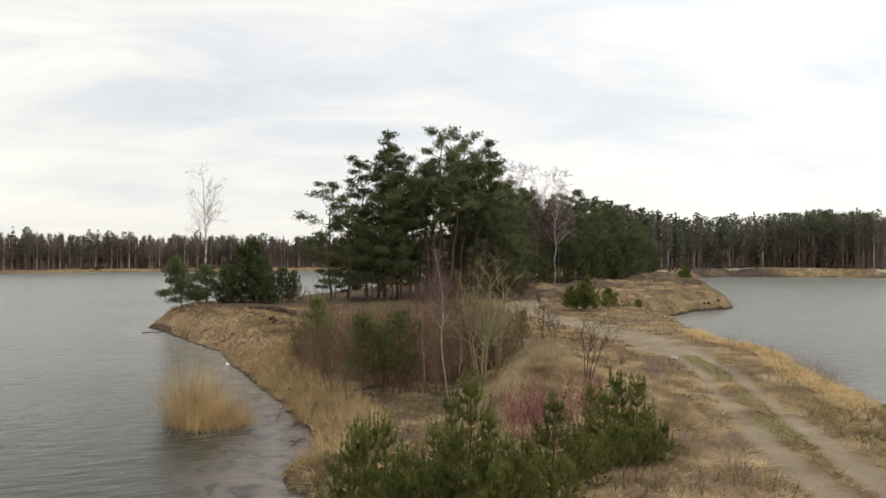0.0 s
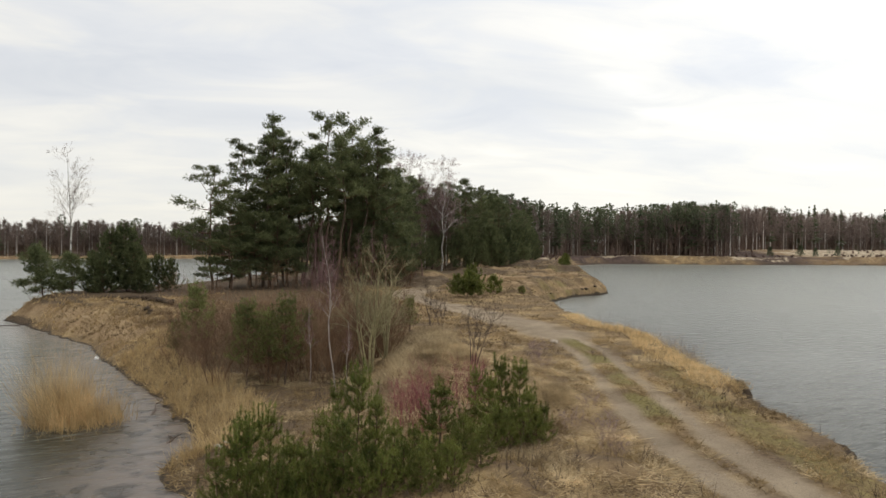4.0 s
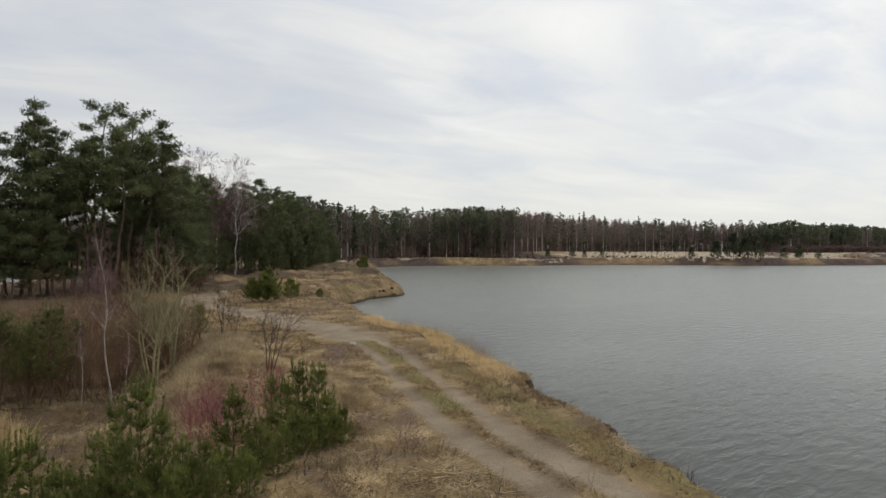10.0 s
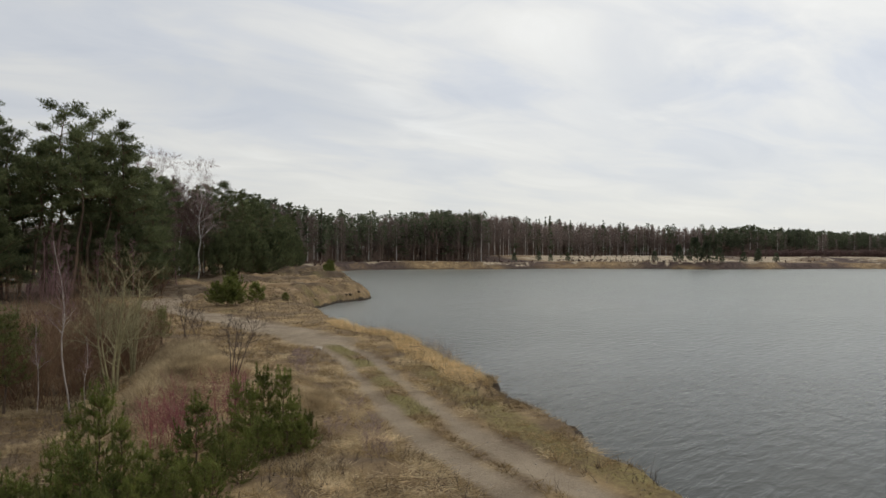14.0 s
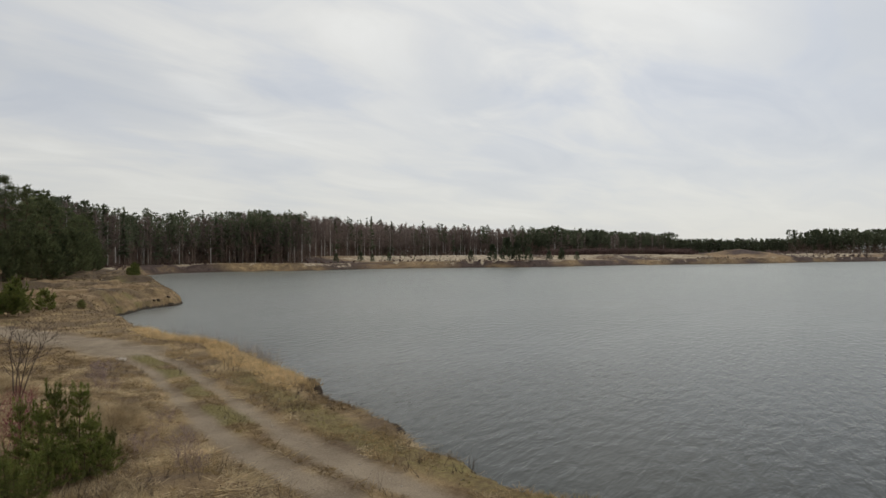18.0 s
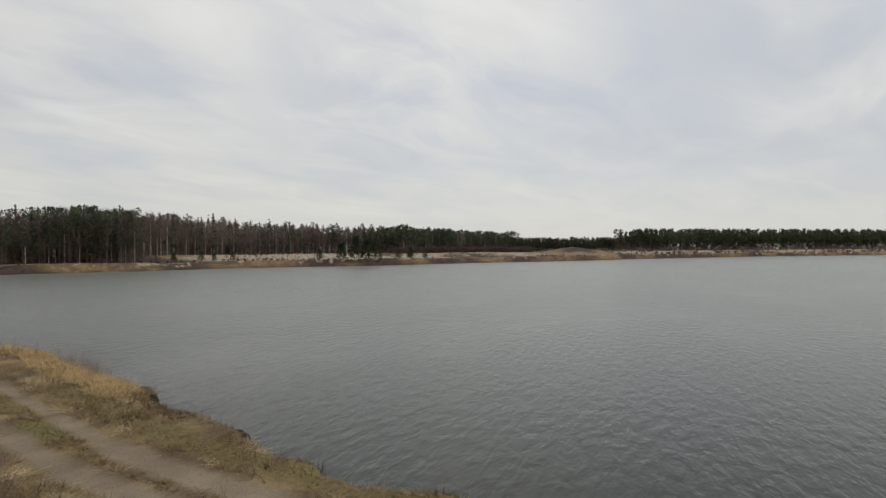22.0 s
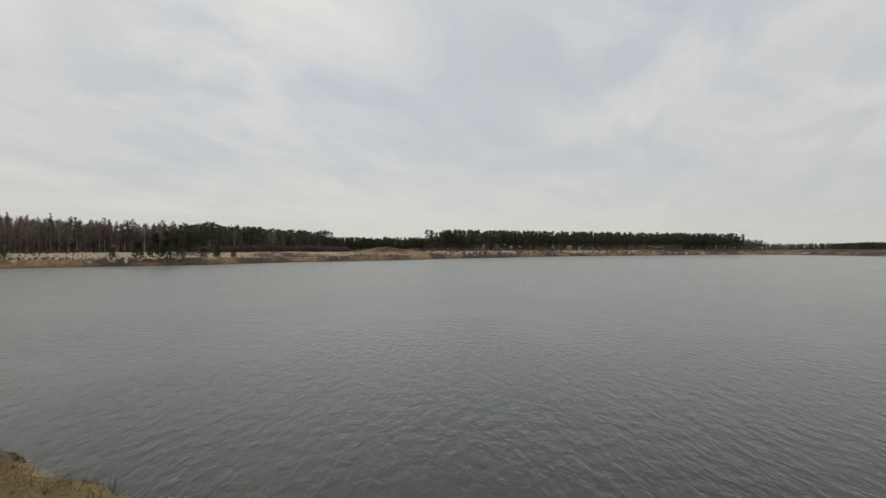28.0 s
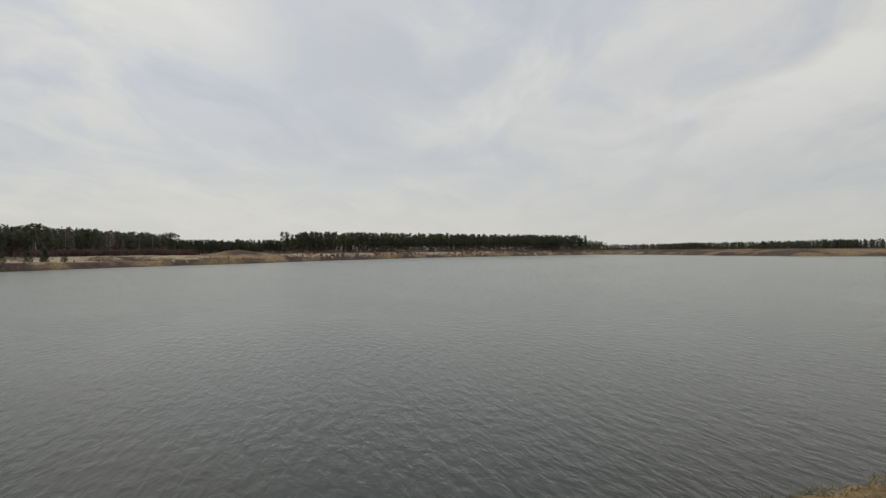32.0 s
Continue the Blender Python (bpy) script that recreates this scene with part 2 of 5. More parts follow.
def build_ground_material():
    m = bpy.data.materials.new("ground")
    m.use_nodes = True
    t = m.node_tree
    b = t.nodes["Principled BSDF"]
    pos = t.nodes.new("ShaderNodeNewGeometry").outputs["Position"]

    def attr(name):
        n = t.nodes.new("ShaderNodeAttribute")
        n.attribute_name = name
        return n.outputs["Fac"]

    n1, n2, n3 = noise_node(t, pos, 7.0, 6, 0.65), noise_node(t, pos, 0.55, 5, 0.6), noise_node(t, pos, 30.0, 4, 0.6)
    streak = noise_node(t, scaled(t, pos, 3, 14, 14, 0.7), 2.0, 5, 0.6, 1.0)

    n5 = noise_node(t, scaled(t, pos, 0.05, 0.11, 0.4), 1.0, 6, 0.62, 0.6)

    def mask(name, soft=0.16, wide=0.0):
        a = math_node(t, "ADD", attr(name), math_node(t, "MULTIPLY", math_node(t, "SUBTRACT", n2, 0.5), 0.55))
        a = math_node(t, "ADD", a, math_node(t, "MULTIPLY", math_node(t, "SUBTRACT", n1, 0.5), 0.45))
        if wide:
            a = math_node(t, "ADD", a, math_node(t, "MULTIPLY", math_node(t, "SUBTRACT", n5, 0.5), wide))
        return ramp(t, a, [(0.5 - soft, (0, 0, 0)), (0.5 + soft, (1, 1, 1))])

    f = math_node(t, "ADD", math_node(t, "MULTIPLY", streak, 0.5), math_node(t, "MULTIPLY", n1, 0.5))
    dry = ramp(t, f, [(0.34, (0.094, 0.061, 0.030)), (0.48, (0.225, 0.154, 0.080)), (0.62, (0.37, 0.266, 0.142))])
    n4 = noise_node(t, pos, 0.23, 5, 0.65, 0.8)
    patch = ramp(t, n2, [(0.38, (0.095, 0.063, 0.040)), (0.50, (0.225, 0.158, 0.086)), (0.62, (0.41, 0.306, 0.162))])
    dry = mix(t, 0.55, dry, patch)
    dry = mix(t, ramp(t, n4, [(0.47, (0, 0, 0)), (0.60, (0.8, 0.8, 0.8))]), dry, ramp(t, f, [(0.36, (0.066, 0.045, 0.030)), (0.62, (0.179, 0.129, 0.082))]))
    litter = ramp(t, n1, [(0.35, (0.047, 0.034, 0.023)), (0.65, (0.148, 0.105, 0.066))])
    moss = ramp(t, n1, [(0.35, (0.098, 0.080, 0.031)), (0.65, (0.245, 0.205, 0.082))])
    dirt = ramp(t, math_node(t, "ADD", math_node(t, "MULTIPLY", n2, 0.5), math_node(t, "MULTIPLY", n3, 0.5)), [(0.35, (0.155, 0.119, 0.082)), (0.62, (0.335, 0.270, 0.193))])
    sand = ramp(t, math_node(t, "ADD", math_node(t, "MULTIPLY", n2, 0.6), math_node(t, "MULTIPLY", n1, 0.4)), [(0.36, (0.165, 0.102, 0.052)), (0.62, (0.350, 0.256, 0.152))])
    white = ramp(t, n2, [(0.36, (0.24, 0.19, 0.13)), (0.62, (0.47, 0.395, 0.29))])
    heath = ramp(t, n2, [(0.36, (0.043, 0.030, 0.027)), (0.62, (0.101, 0.070, 0.058))])
    col = mix(t, mask("litter"), dry, litter)
    col = mix(t, mask("moss"), col, moss)
    col = mix(t, mask("sand", 0.16, 0.8), col, sand)
    col = mix(t, mask("heath", 0.16, 1.2), col, heath)
    col = mix(t, mask("white_sand", 0.12, 1.8), col, white)
    col = mix(t, mask("dirt", 0.28), col, dirt)
    wet = mask("wet", 0.10)
    col = mix(t, wet, col, (0.05, 0.04, 0.03))
    link(t, col, b.inputs["Base Color"])
    b.inputs["Roughness"].default_value = 0.92
    b.inputs["Specular IOR Level"].default_value = 0.15
    h = math_node(t, "ADD", math_node(t, "MULTIPLY", n1, 1.0), math_node(t, "ADD", math_node(t, "MULTIPLY", n3, 0.4), math_node(t, "MULTIPLY", streak, 0.8)))
    bn = t.nodes.new("ShaderNodeBump")
    bn.inputs["Strength"].default_value, bn.inputs["Distance"].default_value = 0.7, 0.06
    link(t, h, bn.inputs["Height"])
    link(t, bn.outputs[0], b.inputs["Normal"])
    return m


def build_water_material():
    m = bpy.data.materials.new("lake_water")
    m.use_nodes = True
    t = m.node_tree
    b = t.nodes["Principled BSDF"]
    pos = t.nodes.new("ShaderNodeNewGeometry").outputs["Position"]
    at = t.nodes.new("ShaderNodeAttribute")
    at.attribute_name = "shallow"
    link(t, mix(t, at.outputs["Fac"], (0.018, 0.021, 0.014), ramp(t, noise_node(t, pos, 0.9, 4, 0.6, 0.5), [(0.40, (0.045, 0.036, 0.030)), (0.52, (0.13, 0.104, 0.086))])), b.inputs["Base Color"])
    b.inputs["IOR"].default_value = 1.33
    b.inputs["Specular IOR Level"].default_value = 0.38
    b.inputs["Specular Tint"].default_value = (0.985, 1.0, 0.94, 1)
    b.inputs["Roughness"].default_value = 0.20
    b.inputs["Sheen Weight"].default_value, b.inputs["Sheen Roughness"].default_value = 0.68, 0.20
    b.inputs["Sheen Tint"].default_value = (0.97, 1.0, 0.93, 1)
    along = scaled(t, pos, 1, 1, 1, WIND)
    wave = noise_node(t, scaled(t, along, 0.70, 2.0, 1), 1.0, 3, 0.5, 0.35)
    ripple = noise_node(t, scaled(t, along, 1.5, 5.2, 1), 1.0, 3, 0.55, 0.5)
    gust = noise_node(t, scaled(t, along, 0.03, 0.06, 1), 1.0, 5, 0.6)
    h = math_node(t, "ADD", wave, math_node(t, "MULTIPLY", ripple, 0.22))
    h = math_node(t, "MULTIPLY", h, ramp(t, gust, [(0.36, (0.45,) * 3), (0.5, (0.9,) * 3), (0.66, (1.0,) * 3)]))
    bn = t.nodes.new("ShaderNodeBump")
    lee = t.nodes.new("ShaderNodeAttribute")
    lee.attribute_name = "lee"
    h = math_node(t, "MULTIPLY", h, math_node(t, "SUBTRACT", 1.0, math_node(t, "MULTIPLY", lee.outputs["Fac"], 0.25)))
    bn.inputs["Strength"].default_value, bn.inputs["Distance"].default_value = 1.0, 0.115
    link(t, h, bn.inputs["Height"])
    link(t, bn.outputs[0], b.inputs["Normal"])
    return m


WIND = -0.29   # the crests run along this bearing
GROUND, WATER = build_ground_material(), build_water_material()


# ---- small tools ----
def unit(v):
    return v / np.maximum(np.linalg.norm(v, axis=-1, keepdims=True), 1e-9)


class Soup:
    """Collects faces for one mesh."""

    def __init__(self):
        self.v, self.f, self.n = [], [], 0

    def add(self, v, f):
        self.v.append(np.asarray(v, float))
        self.f.append(np.asarray(f, int) + self.n)
        self.n += len(v)
        return self

    def tube(self, pts, radii, sides=5):
        pts, radii = np.asarray(pts, float), np.asarray(radii, float)
        d = unit(np.gradient(pts, axis=0))
        ref = np.where(np.abs(d[:, 2:3]) > 0.9, np.array([[1.0, 0, 0]]), np.array([[0, 0, 1.0]]))
        u = unit(np.cross(d, ref))
        w = np.cross(d, u)
        a = np.arange(sides) * 2 * np.pi / sides
        ring = pts[:, None] + radii[:, None, None] * (np.cos(a)[None, :, None] * u[:, None] + np.sin(a)[None, :, None] * w[:, None])
        n = len(pts)
        i, j = np.meshgrid(np.arange(n - 1), np.arange(sides), indexing="ij")
        k = (j + 1) % sides
        f = np.stack([i * sides + j, i * sides + k, (i + 1) * sides + k, (i + 1) * sides + j], -1).reshape(-1, 4)
        return self.add(ring.reshape(-1, 3), f)

    def blades(self, rng, p, d, length, width, count, spread):
        """From each point of p, count thin blades about the direction d."""
        n = len(p)
        if not n:
            return self
        d = unit(np.asarray(d)[:, None] + rng.normal(size=(n, count, 3)) * spread)
        side = unit(np.cross(d, rng.normal(size=(n, count, 3))))
        ln = (np.broadcast_to(np.asarray(length, float), (n,))[:, None] * rng.uniform(0.6, 1.25, (n, count)))[..., None]
        q = np.asarray(p)[:, None]
        v = np.stack([q - side * width / 2, q + side * width / 2, q + d * ln], 2).reshape(-1, 3)
        return self.add(v, np.arange(len(v)).reshape(-1, 3))

    def arrays(self):
        return np.concatenate(self.v), self.f

    def mesh(self, name, mat, smooth=False):
        me = bpy.data.meshes.new(name)
        faces = []
        for f in self.f:
            faces += f.tolist()
        me.from_pydata(np.concatenate(self.v).tolist() if self.v else [], [], faces)
        me.materials.append(mat)
        if smooth:
            me.polygons.foreach_set("use_smooth", np.ones(len(me.polygons), bool))
        return me


def part(name, data, parent, label=""):
    ob = new(name, data)
    ob.parent = parent
    return tagged(ob, label)


def lattice(n):
    return np.abs(np.sin(n * 12.9898 + 4.1) * 43758.5453) % 1.0


def value_noise(x, y):
    i, j = np.floor(x), np.floor(y)
    u, v = x - i, y - j
    u, v = u * u * (3 - 2 * u), v * v * (3 - 2 * v)
    h = lambda a, b: lattice(a + b * 57.31)
    return (h(i, j) * (1 - u) + h(i + 1, j) * u) * (1 - v) + (h(i, j + 1) * (1 - u) + h(i + 1, j + 1) * u) * v


def fbm(x, y, octaves=3):
    s, a = 0.0, 0.5
    for k in range(octaves):
        s = s + a * (value_noise(x * 2 ** k + 17.3 * k, y * 2 ** k - 9.1 * k) - 0.5)
        a *= 0.5
    return s


def smooth(v, a, b):
    u = np.clip((v - a) / (b - a), 0, 1)
    return u * u * (3 - 2 * u)


def line_distance(x, y, line):
    """Distance to a polyline."""
    best = np.full(np.shape(x), 1e9)
    for (ax, ay), (bx, by) in zip(line[:-1], line[1:]):
        dx, dy = bx - ax, by - ay
        k = np.clip(((x - ax) * dx + (y - ay) * dy) / (dx * dx + dy * dy), 0, 1)
        best = np.minimum(best, np.hypot(x - ax - k * dx, y - ay - k * dy))
    return best


def outside(x, y, poly):
    """Distance to a closed outline: positive outside, negative inside."""
    d = line_distance(x, y, poly + poly[:1])
    within = np.zeros(np.shape(x), bool)
    for (ax, ay), (bx, by) in zip(poly, poly[1:] + poly[:1]):
        if ay != by:
            within ^= ((ay > y) != (by > y)) & (x < (bx - ax) * (y - ay) / (by - ay) + ax)
    return np.where(within, -d, d)


# ---- plan of the land ----
LEFT_LAKE = [(-3.9, 19.5), (-4.7, 21), (-5.3, 22.3), (-4.7, 24.3), (-4.9, 25.8), (-5.9, 28.3), (-7.5, 32), (-9, 34.6), (-11.3, 39.3), (-14, 44.4),
             (-16.3, 49.6), (-19.7, 54.2), (-22.4, 57.8), (-26, 62.9), (-29.5, 67), (-30, 73), (-26, 80), (-21, 86), (-17, 96), (-10, 110), (-2, 128), (4, 150), (0, 200),
             (-18, 290), (-58, 327), (-104, 316), (-146, 294), (-166, 278), (-176, 240), (-240, 190), (-270, 90), (-200, -40), (-60, -60), (-20, -25), (-8, 0), (-5, 12)]
RIGHT_LAKE = [(14.05, 3), (13.2, 10.7), (13.7, 12.8), (14.1, 14.6), (14.9, 16.2), (15.3, 18), (15.25, 20), (15.75, 22.5), (16.95, 24.6), (17.95, 30.7), (19.95, 37.6), (19.65, 40.3),
              (19.05, 43.5), (19.65, 50.5), (21.45, 59), (22.6, 66), (23.4, 73), (25.3, 77.6), (28, 81.6), (33.8, 89.2), (38.4, 91.8), (41.4, 95.4), (46.5, 115), (57, 149), (66, 180), (80, 225), (106, 249), (132, 246),
              (155, 238), (200, 240), (219, 231), (240, 222), (254, 207), (290, 200), (336, 195), (375, 179), (422, 160), (509, 145), (588, 115), (690, 77), (756, 23),
              (832, -39), (940, -134), (850, -190), (657, -226), (580, -246), (530, -300), (350, -280), (200, -150), (60, -60), (26, -25), (17.8, -10), (15.6, -5)]
HOLLOW = [(-9, 5), (-1, 8), (0.8, 14), (1.6, 22), (3.4, 30), (5.2, 38), (4.4, 44), (0, 48), (-6, 51), (-9.5, 50), (-9, 43), (-14, 36), (-13, 20)]
ROAD = [(9.6, -60), (9.4, -10), (9.3, 8), (9.4, 12), (9.5, 14), (9.8, 17.6), (10.5, 20.7), (11.5, 25.5), (12.9, 31.5), (13.4, 37)]
TRACK = [(13.4, 37), (13.0, 42), (11.9, 49), (9.8, 56.4), (7.5, 63), (7.8, 70), (10.6, 78), (15, 92), (20, 106), (40, 140), (58, 190)]

SCARP = [(-20.5, 65.5), (-18.0, 63.8), (-16.4, 62.4), (-15.0, 61.4), (-13.9, 59.4), (-12.7, 57.9), (-11.6, 56.2), (-10.6, 55.0), (-9.2, 54.4)]
BELOW = SCARP + [(-12, 48), (-22, 56), (-28, 66)]

RIM = [(3.4, 26), (4.4, 29), (5.4, 33), (5.8, 37)]


def lay(x, y):
    """Height of the ground and what covers it."""
    x, y = np.asarray(x, float), np.asarray(y, float)
    r = np.hypot(x, y)
    dl, dr = outside(x, y, LEFT_LAKE), outside(x, y, RIGHT_LAKE)
    far = smooth(r, 150, 200)
    jag = fbm(x * 0.9, y * 0.9, 3) * (1.0 + 3.0 * far)
    d = np.minimum(dl, dr) + jag
    left = dl < dr
    base = 1.9 + 0.35 * smooth(y, 47, 56) * smooth(-x, -12, -4) + 0.9 * smooth(y, 85, 125)
    hollow = smooth(-outside(x, y, HOLLOW) + fbm(x * 0.3, y * 0.3) * 2, -0.8, 3.6)
    base = base - 1.15 * hollow
    inland = np.minimum(dl, dr)
    base = base * (1 - far) + far * (np.where(x < 20, 1.1, 3.1) + 2.5 * smooth(inland + 16 * fbm(x * 0.03, y * 0.03, 2), 24, 40) * (x > 0) + 1.2 * fbm(x * 0.03, y * 0.03, 4) + 0.9 * fbm(x * 0.12, y * 0.12, 3))
    mound = 4.6 * np.exp(-(((x - 478) / 31) ** 2 + ((y - 180) / 22) ** 2) ** 1.2)
    base = base + mound
    width = np.where(left, 3.0 + 2.2 * smooth(y, 42, 46) - 2.2 * smooth(y, 52, 62), 1.3 + 0.9 * smooth(y, 62, 74)) * (1 - far) + far * 1.5
    rise = smooth(d, -0.1, 1.0 * width)
    rise = np.where(left, rise ** 0.75, rise)
    rise = np.where(left & (y > 44), 0.84 * rise + 0.16 * smooth(d + 0.8 * fbm(x * 1.3, y * 1.3), width, width + 0.25), rise)
    cut = (~left) * smooth(y, 72, 80) * (1 - far)
    rise = np.where(cut > 0, (1 - 0.42 * cut) * rise + 0.42 * cut * smooth(d, 0.05, 0.4), rise)
    z = np.where(d > 0, base * rise, -np.minimum(2.5, 0.30 * -d))
    sc = line_distance(x, y, SCARP) - 0.25 + 0.5 * fbm(x * 0.8, y * 0.8, 2)
    ledge = smooth(sc, 0.9, 0.0) * smooth(outside(x, y, BELOW), 0.1, -0.25)
    z = z - 0.85 * ledge
    near = 1 - smooth(r, 60, 130)
    z = z + near * smooth(d, 0.2, 2.5) * (0.34 * fbm(x * 0.45, y * 0.45, 3) + 0.17 * fbm(x * 2.2, y * 2.2, 2))
    z = z + near * left * (y > 40) * smooth(d, 0.3, 1.0) * smooth(rise, 1.0, 0.8) * 0.8 * np.abs(fbm(x * 0.9 + y * 0.5, y * 0.25, 3))
    for hx, hy, hr, hh in ((7.4, 21.8, 0.9, 0.42), (6.3, 24.6, 1.3, 0.40), (5.0, 28.5, 1.8, 0.5), (7.6, 26.4, 1.1, 0.3), (6.6, 14.6, 1.0, 0.25), (4.2, 14.2, 1.2, 0.3)):
        z = z + hh * np.exp(-(((x - hx) / hr) ** 2 + ((y - hy) / hr) ** 2) ** 1.4)
    z = z + 0.5 * np.exp(-(line_distance(x, y, RIM) / 1.7) ** 2) * smooth(y, 22, 27)
    spur = smooth(y, 68, 80) * smooth(y, 170, 140) * smooth(d, 0.4, 3) * (x > 8) * (1 - far)
    z = z + spur * (1.3 * fbm(x * 0.16, y * 0.16, 3) + 0.9 * np.abs(fbm(x * 0.45, y * 0.45, 3)) + 0.55 * smooth(fbm(x * 0.22 + 3, y * 0.22, 3), -0.02, 0.03))
    c, tr = line_distance(x, y, ROAD), line_distance(x, y, TRACK)
    wob = 0.35 * fbm(x * 0.7, y * 0.7, 2)
    rut = np.exp(-((np.abs(c + 0.0) - 0.80 + wob) / (0.40 + 0.16 * smooth(y, 26, 15))) ** 2)
    strip = smooth(c, 2.1, 1.4)
    z = z * (1 - 0.6 * strip) + 0.6 * strip * np.where(d > 0.5, 1.88, z) - 0.09 * rut * near
    track = smooth(tr + 4 * wob, 3.0, 0.8) * smooth(y, 96, 70)
    dirt = np.clip(rut * (0.80 + 0.9 * fbm(x * 0.25, y * 0.25, 2)) * smooth(y, 44, 36), 0, 1)
    dirt = np.maximum(dirt, 0.85 * track * smooth(y, 33, 39))
    moss = np.maximum((0.66 + 1.5 * fbm(x * 0.6, y * 0.6, 2)) * smooth(c, 0.95, 0.3) * smooth(y, 42, 34) * smooth(y, 14, 20), 0.54 * smooth(np.abs(c - 2.3), 1.5, 0.3) * smooth(y, 40, 25) * np.where(x > 9.5 + 0.12 * (y - 14), 1, 0.55))
    moss = np.maximum(moss, (0.26 + 1.1 * fbm(x * 0.25 + 2, y * 0.25, 3)) * smooth(y, 44, 54) * smooth(y, 150, 120) * smooth(x, 9, 13))
    woods = smooth(line_distance(x, y, [(-22, 76), (-14, 82), (6, 96), (22, 128), (50, 170), (80, 240)]), 19, 10) * (left | (x < 20 + 0.4 * (y - 80)))
    litter = np.maximum(woods * 0.95, hollow * 0.62)
    litter = np.maximum(litter, far * smooth(inland, 60, 130))
    scar = smooth(d, 0.25, 0.9) * smooth(rise, 0.96, 0.55)
    sand = np.where(left, 0.74 * scar * (y > 44), (0.55 + 0.15 * smooth(y, 70, 80)) * scar) * (1 - far) + far * (0.45 + 0.9 * fbm(x * 0.02, y * 0.05, 3)) * smooth(inland, 90, 40)
    sand = np.maximum(sand, np.minimum(mound, 1))
    sand = np.maximum(sand, spur * (0.42 + 1.5 * fbm(x * 0.13 + 4, y * 0.13, 3)))
    litter = np.maximum(litter, spur * (0.56 + 1.9 * fbm(x * 0.2 - 6, y * 0.2, 3)))
    litter = np.maximum(litter, 0.6 * smooth(y, 50, 58) * smooth(y, 82, 74) * smooth(x, 8, 2) * smooth(x, -16, -10))
    litter = np.maximum(litter, far * (x > 40) * (0.52 + 1.5 * fbm(x * 0.06 + 1, y * 0.06, 3)) * smooth(inland, 12, 3))
    lip = np.exp(-((d + 0.8 * fbm(x * 1.3, y * 1.3) - width - 0.02) / 0.22) ** 2) * (left & (y > 46) & (far < 0.1)) * (0.35 + 2.6 * fbm(x * 0.35, y * 0.35, 2))
    litter = np.maximum(litter, np.clip(lip, 0, 1))
    # exposed soil of the scarp face, with the undercut's shadow put into the colour
    litter = np.maximum(litter, 1.1 * smooth(ledge, 0.2, 0.7))
    wet_far = far * smooth(rise, 0.20, 0.08)
    white = far * smooth(inland, 18, 30) * smooth(inland, 85, 60) * (0.80 + 2.4 * fbm(x * 0.03 + 5, y * 0.03, 3)) * (x > 90) * (y > -20) * (1 - np.minimum(mound, 1)) * (1 - 0.45 * smooth(x, 330, 400))
    white = np.maximum(white, far * np.exp(-((inland - 5.5 - 5 * fbm(x * 0.05, y * 0.05, 2)) / 1.6) ** 2) * (0.62 + 1.3 * fbm(x * 0.04 - 3, y * 0.04, 3)) * (x > 60))
    heath = far * np.maximum(smooth(inland, 62, 95), 0.47 + 1.6 * fbm(x * 0.045 + 9, y * 0.045, 3)) * (x > 50)
    wet = np.maximum(smooth(d, 0.30, 0.0) * (1 - 0.62 * far), 0.6 * wet_far)
    return z, dict(dirt=dirt, moss=moss, litter=litter, sand=sand, white_sand=white, heath=heath, wet=wet), d


def ground_z(x, y):
    return float(lay(np.array([x]), np.array([y]))[0][0])


def axis(a, b, step, reach, grow=1.065, up=(), down=()):
    """Even steps from a to b, then growing ones; up and down: (limit, coarsest step before it)."""
    c = list(np.arange(a, b, step))
    st, hi = step, b
    while hi < reach:
        c.append(hi)
        st = min([st * grow] + [m for lim, m in up if hi < lim])
        hi += st
    st, lo = step, a
    while lo > -reach:
        st = min([st * grow] + [m for lim, m in down if lo > lim])
        lo -= st
        c.insert(0, lo)
    return np.array(c)


def build_ground():
    xs, ys = axis(-30, 46, 0.30, 4200, 1.075, ((480, 4.2), (960, 11)), ((-260, 8),)), axis(8, 98, 0.34, 4200, 1.075, ((340, 4.0),), ((-260, 14),))
    gx, gy = np.meshgrid(xs, ys)
    z, cover, _ = lay(gx.ravel(), gy.ravel())
    n, m = len(xs), len(ys)
    i, j = np.meshgrid(np.arange(n - 1), np.arange(m - 1))
    a = (j * n + i).ravel()
    me = bpy.data.meshes.new("ground")
    v = np.stack([gx.ravel(), gy.ravel(), z], 1)
    f = np.stack([a, a + 1, a + n + 1, a + n], 1)
    me.vertices.add(len(v))
    me.vertices.foreach_set("co", v.ravel())
    me.loops.add(f.size)
    me.loops.foreach_set("vertex_index", f.ravel())
    me.polygons.add(len(f))
    me.polygons.foreach_set("loop_start", np.arange(0, f.size, 4))
    me.polygons.foreach_set("use_smooth", np.ones(len(f), bool))
    me.update(calc_edges=True)
    for name, val in cover.items():
        me.attributes.new(name, "FLOAT", "POINT").data.foreach_set("value", np.asarray(val, np.float32))
    me.materials.append(GROUND)
    tagged(new("ground", me), "dry grassy sand ground with a worn dirt track", "ground", kind="structure")


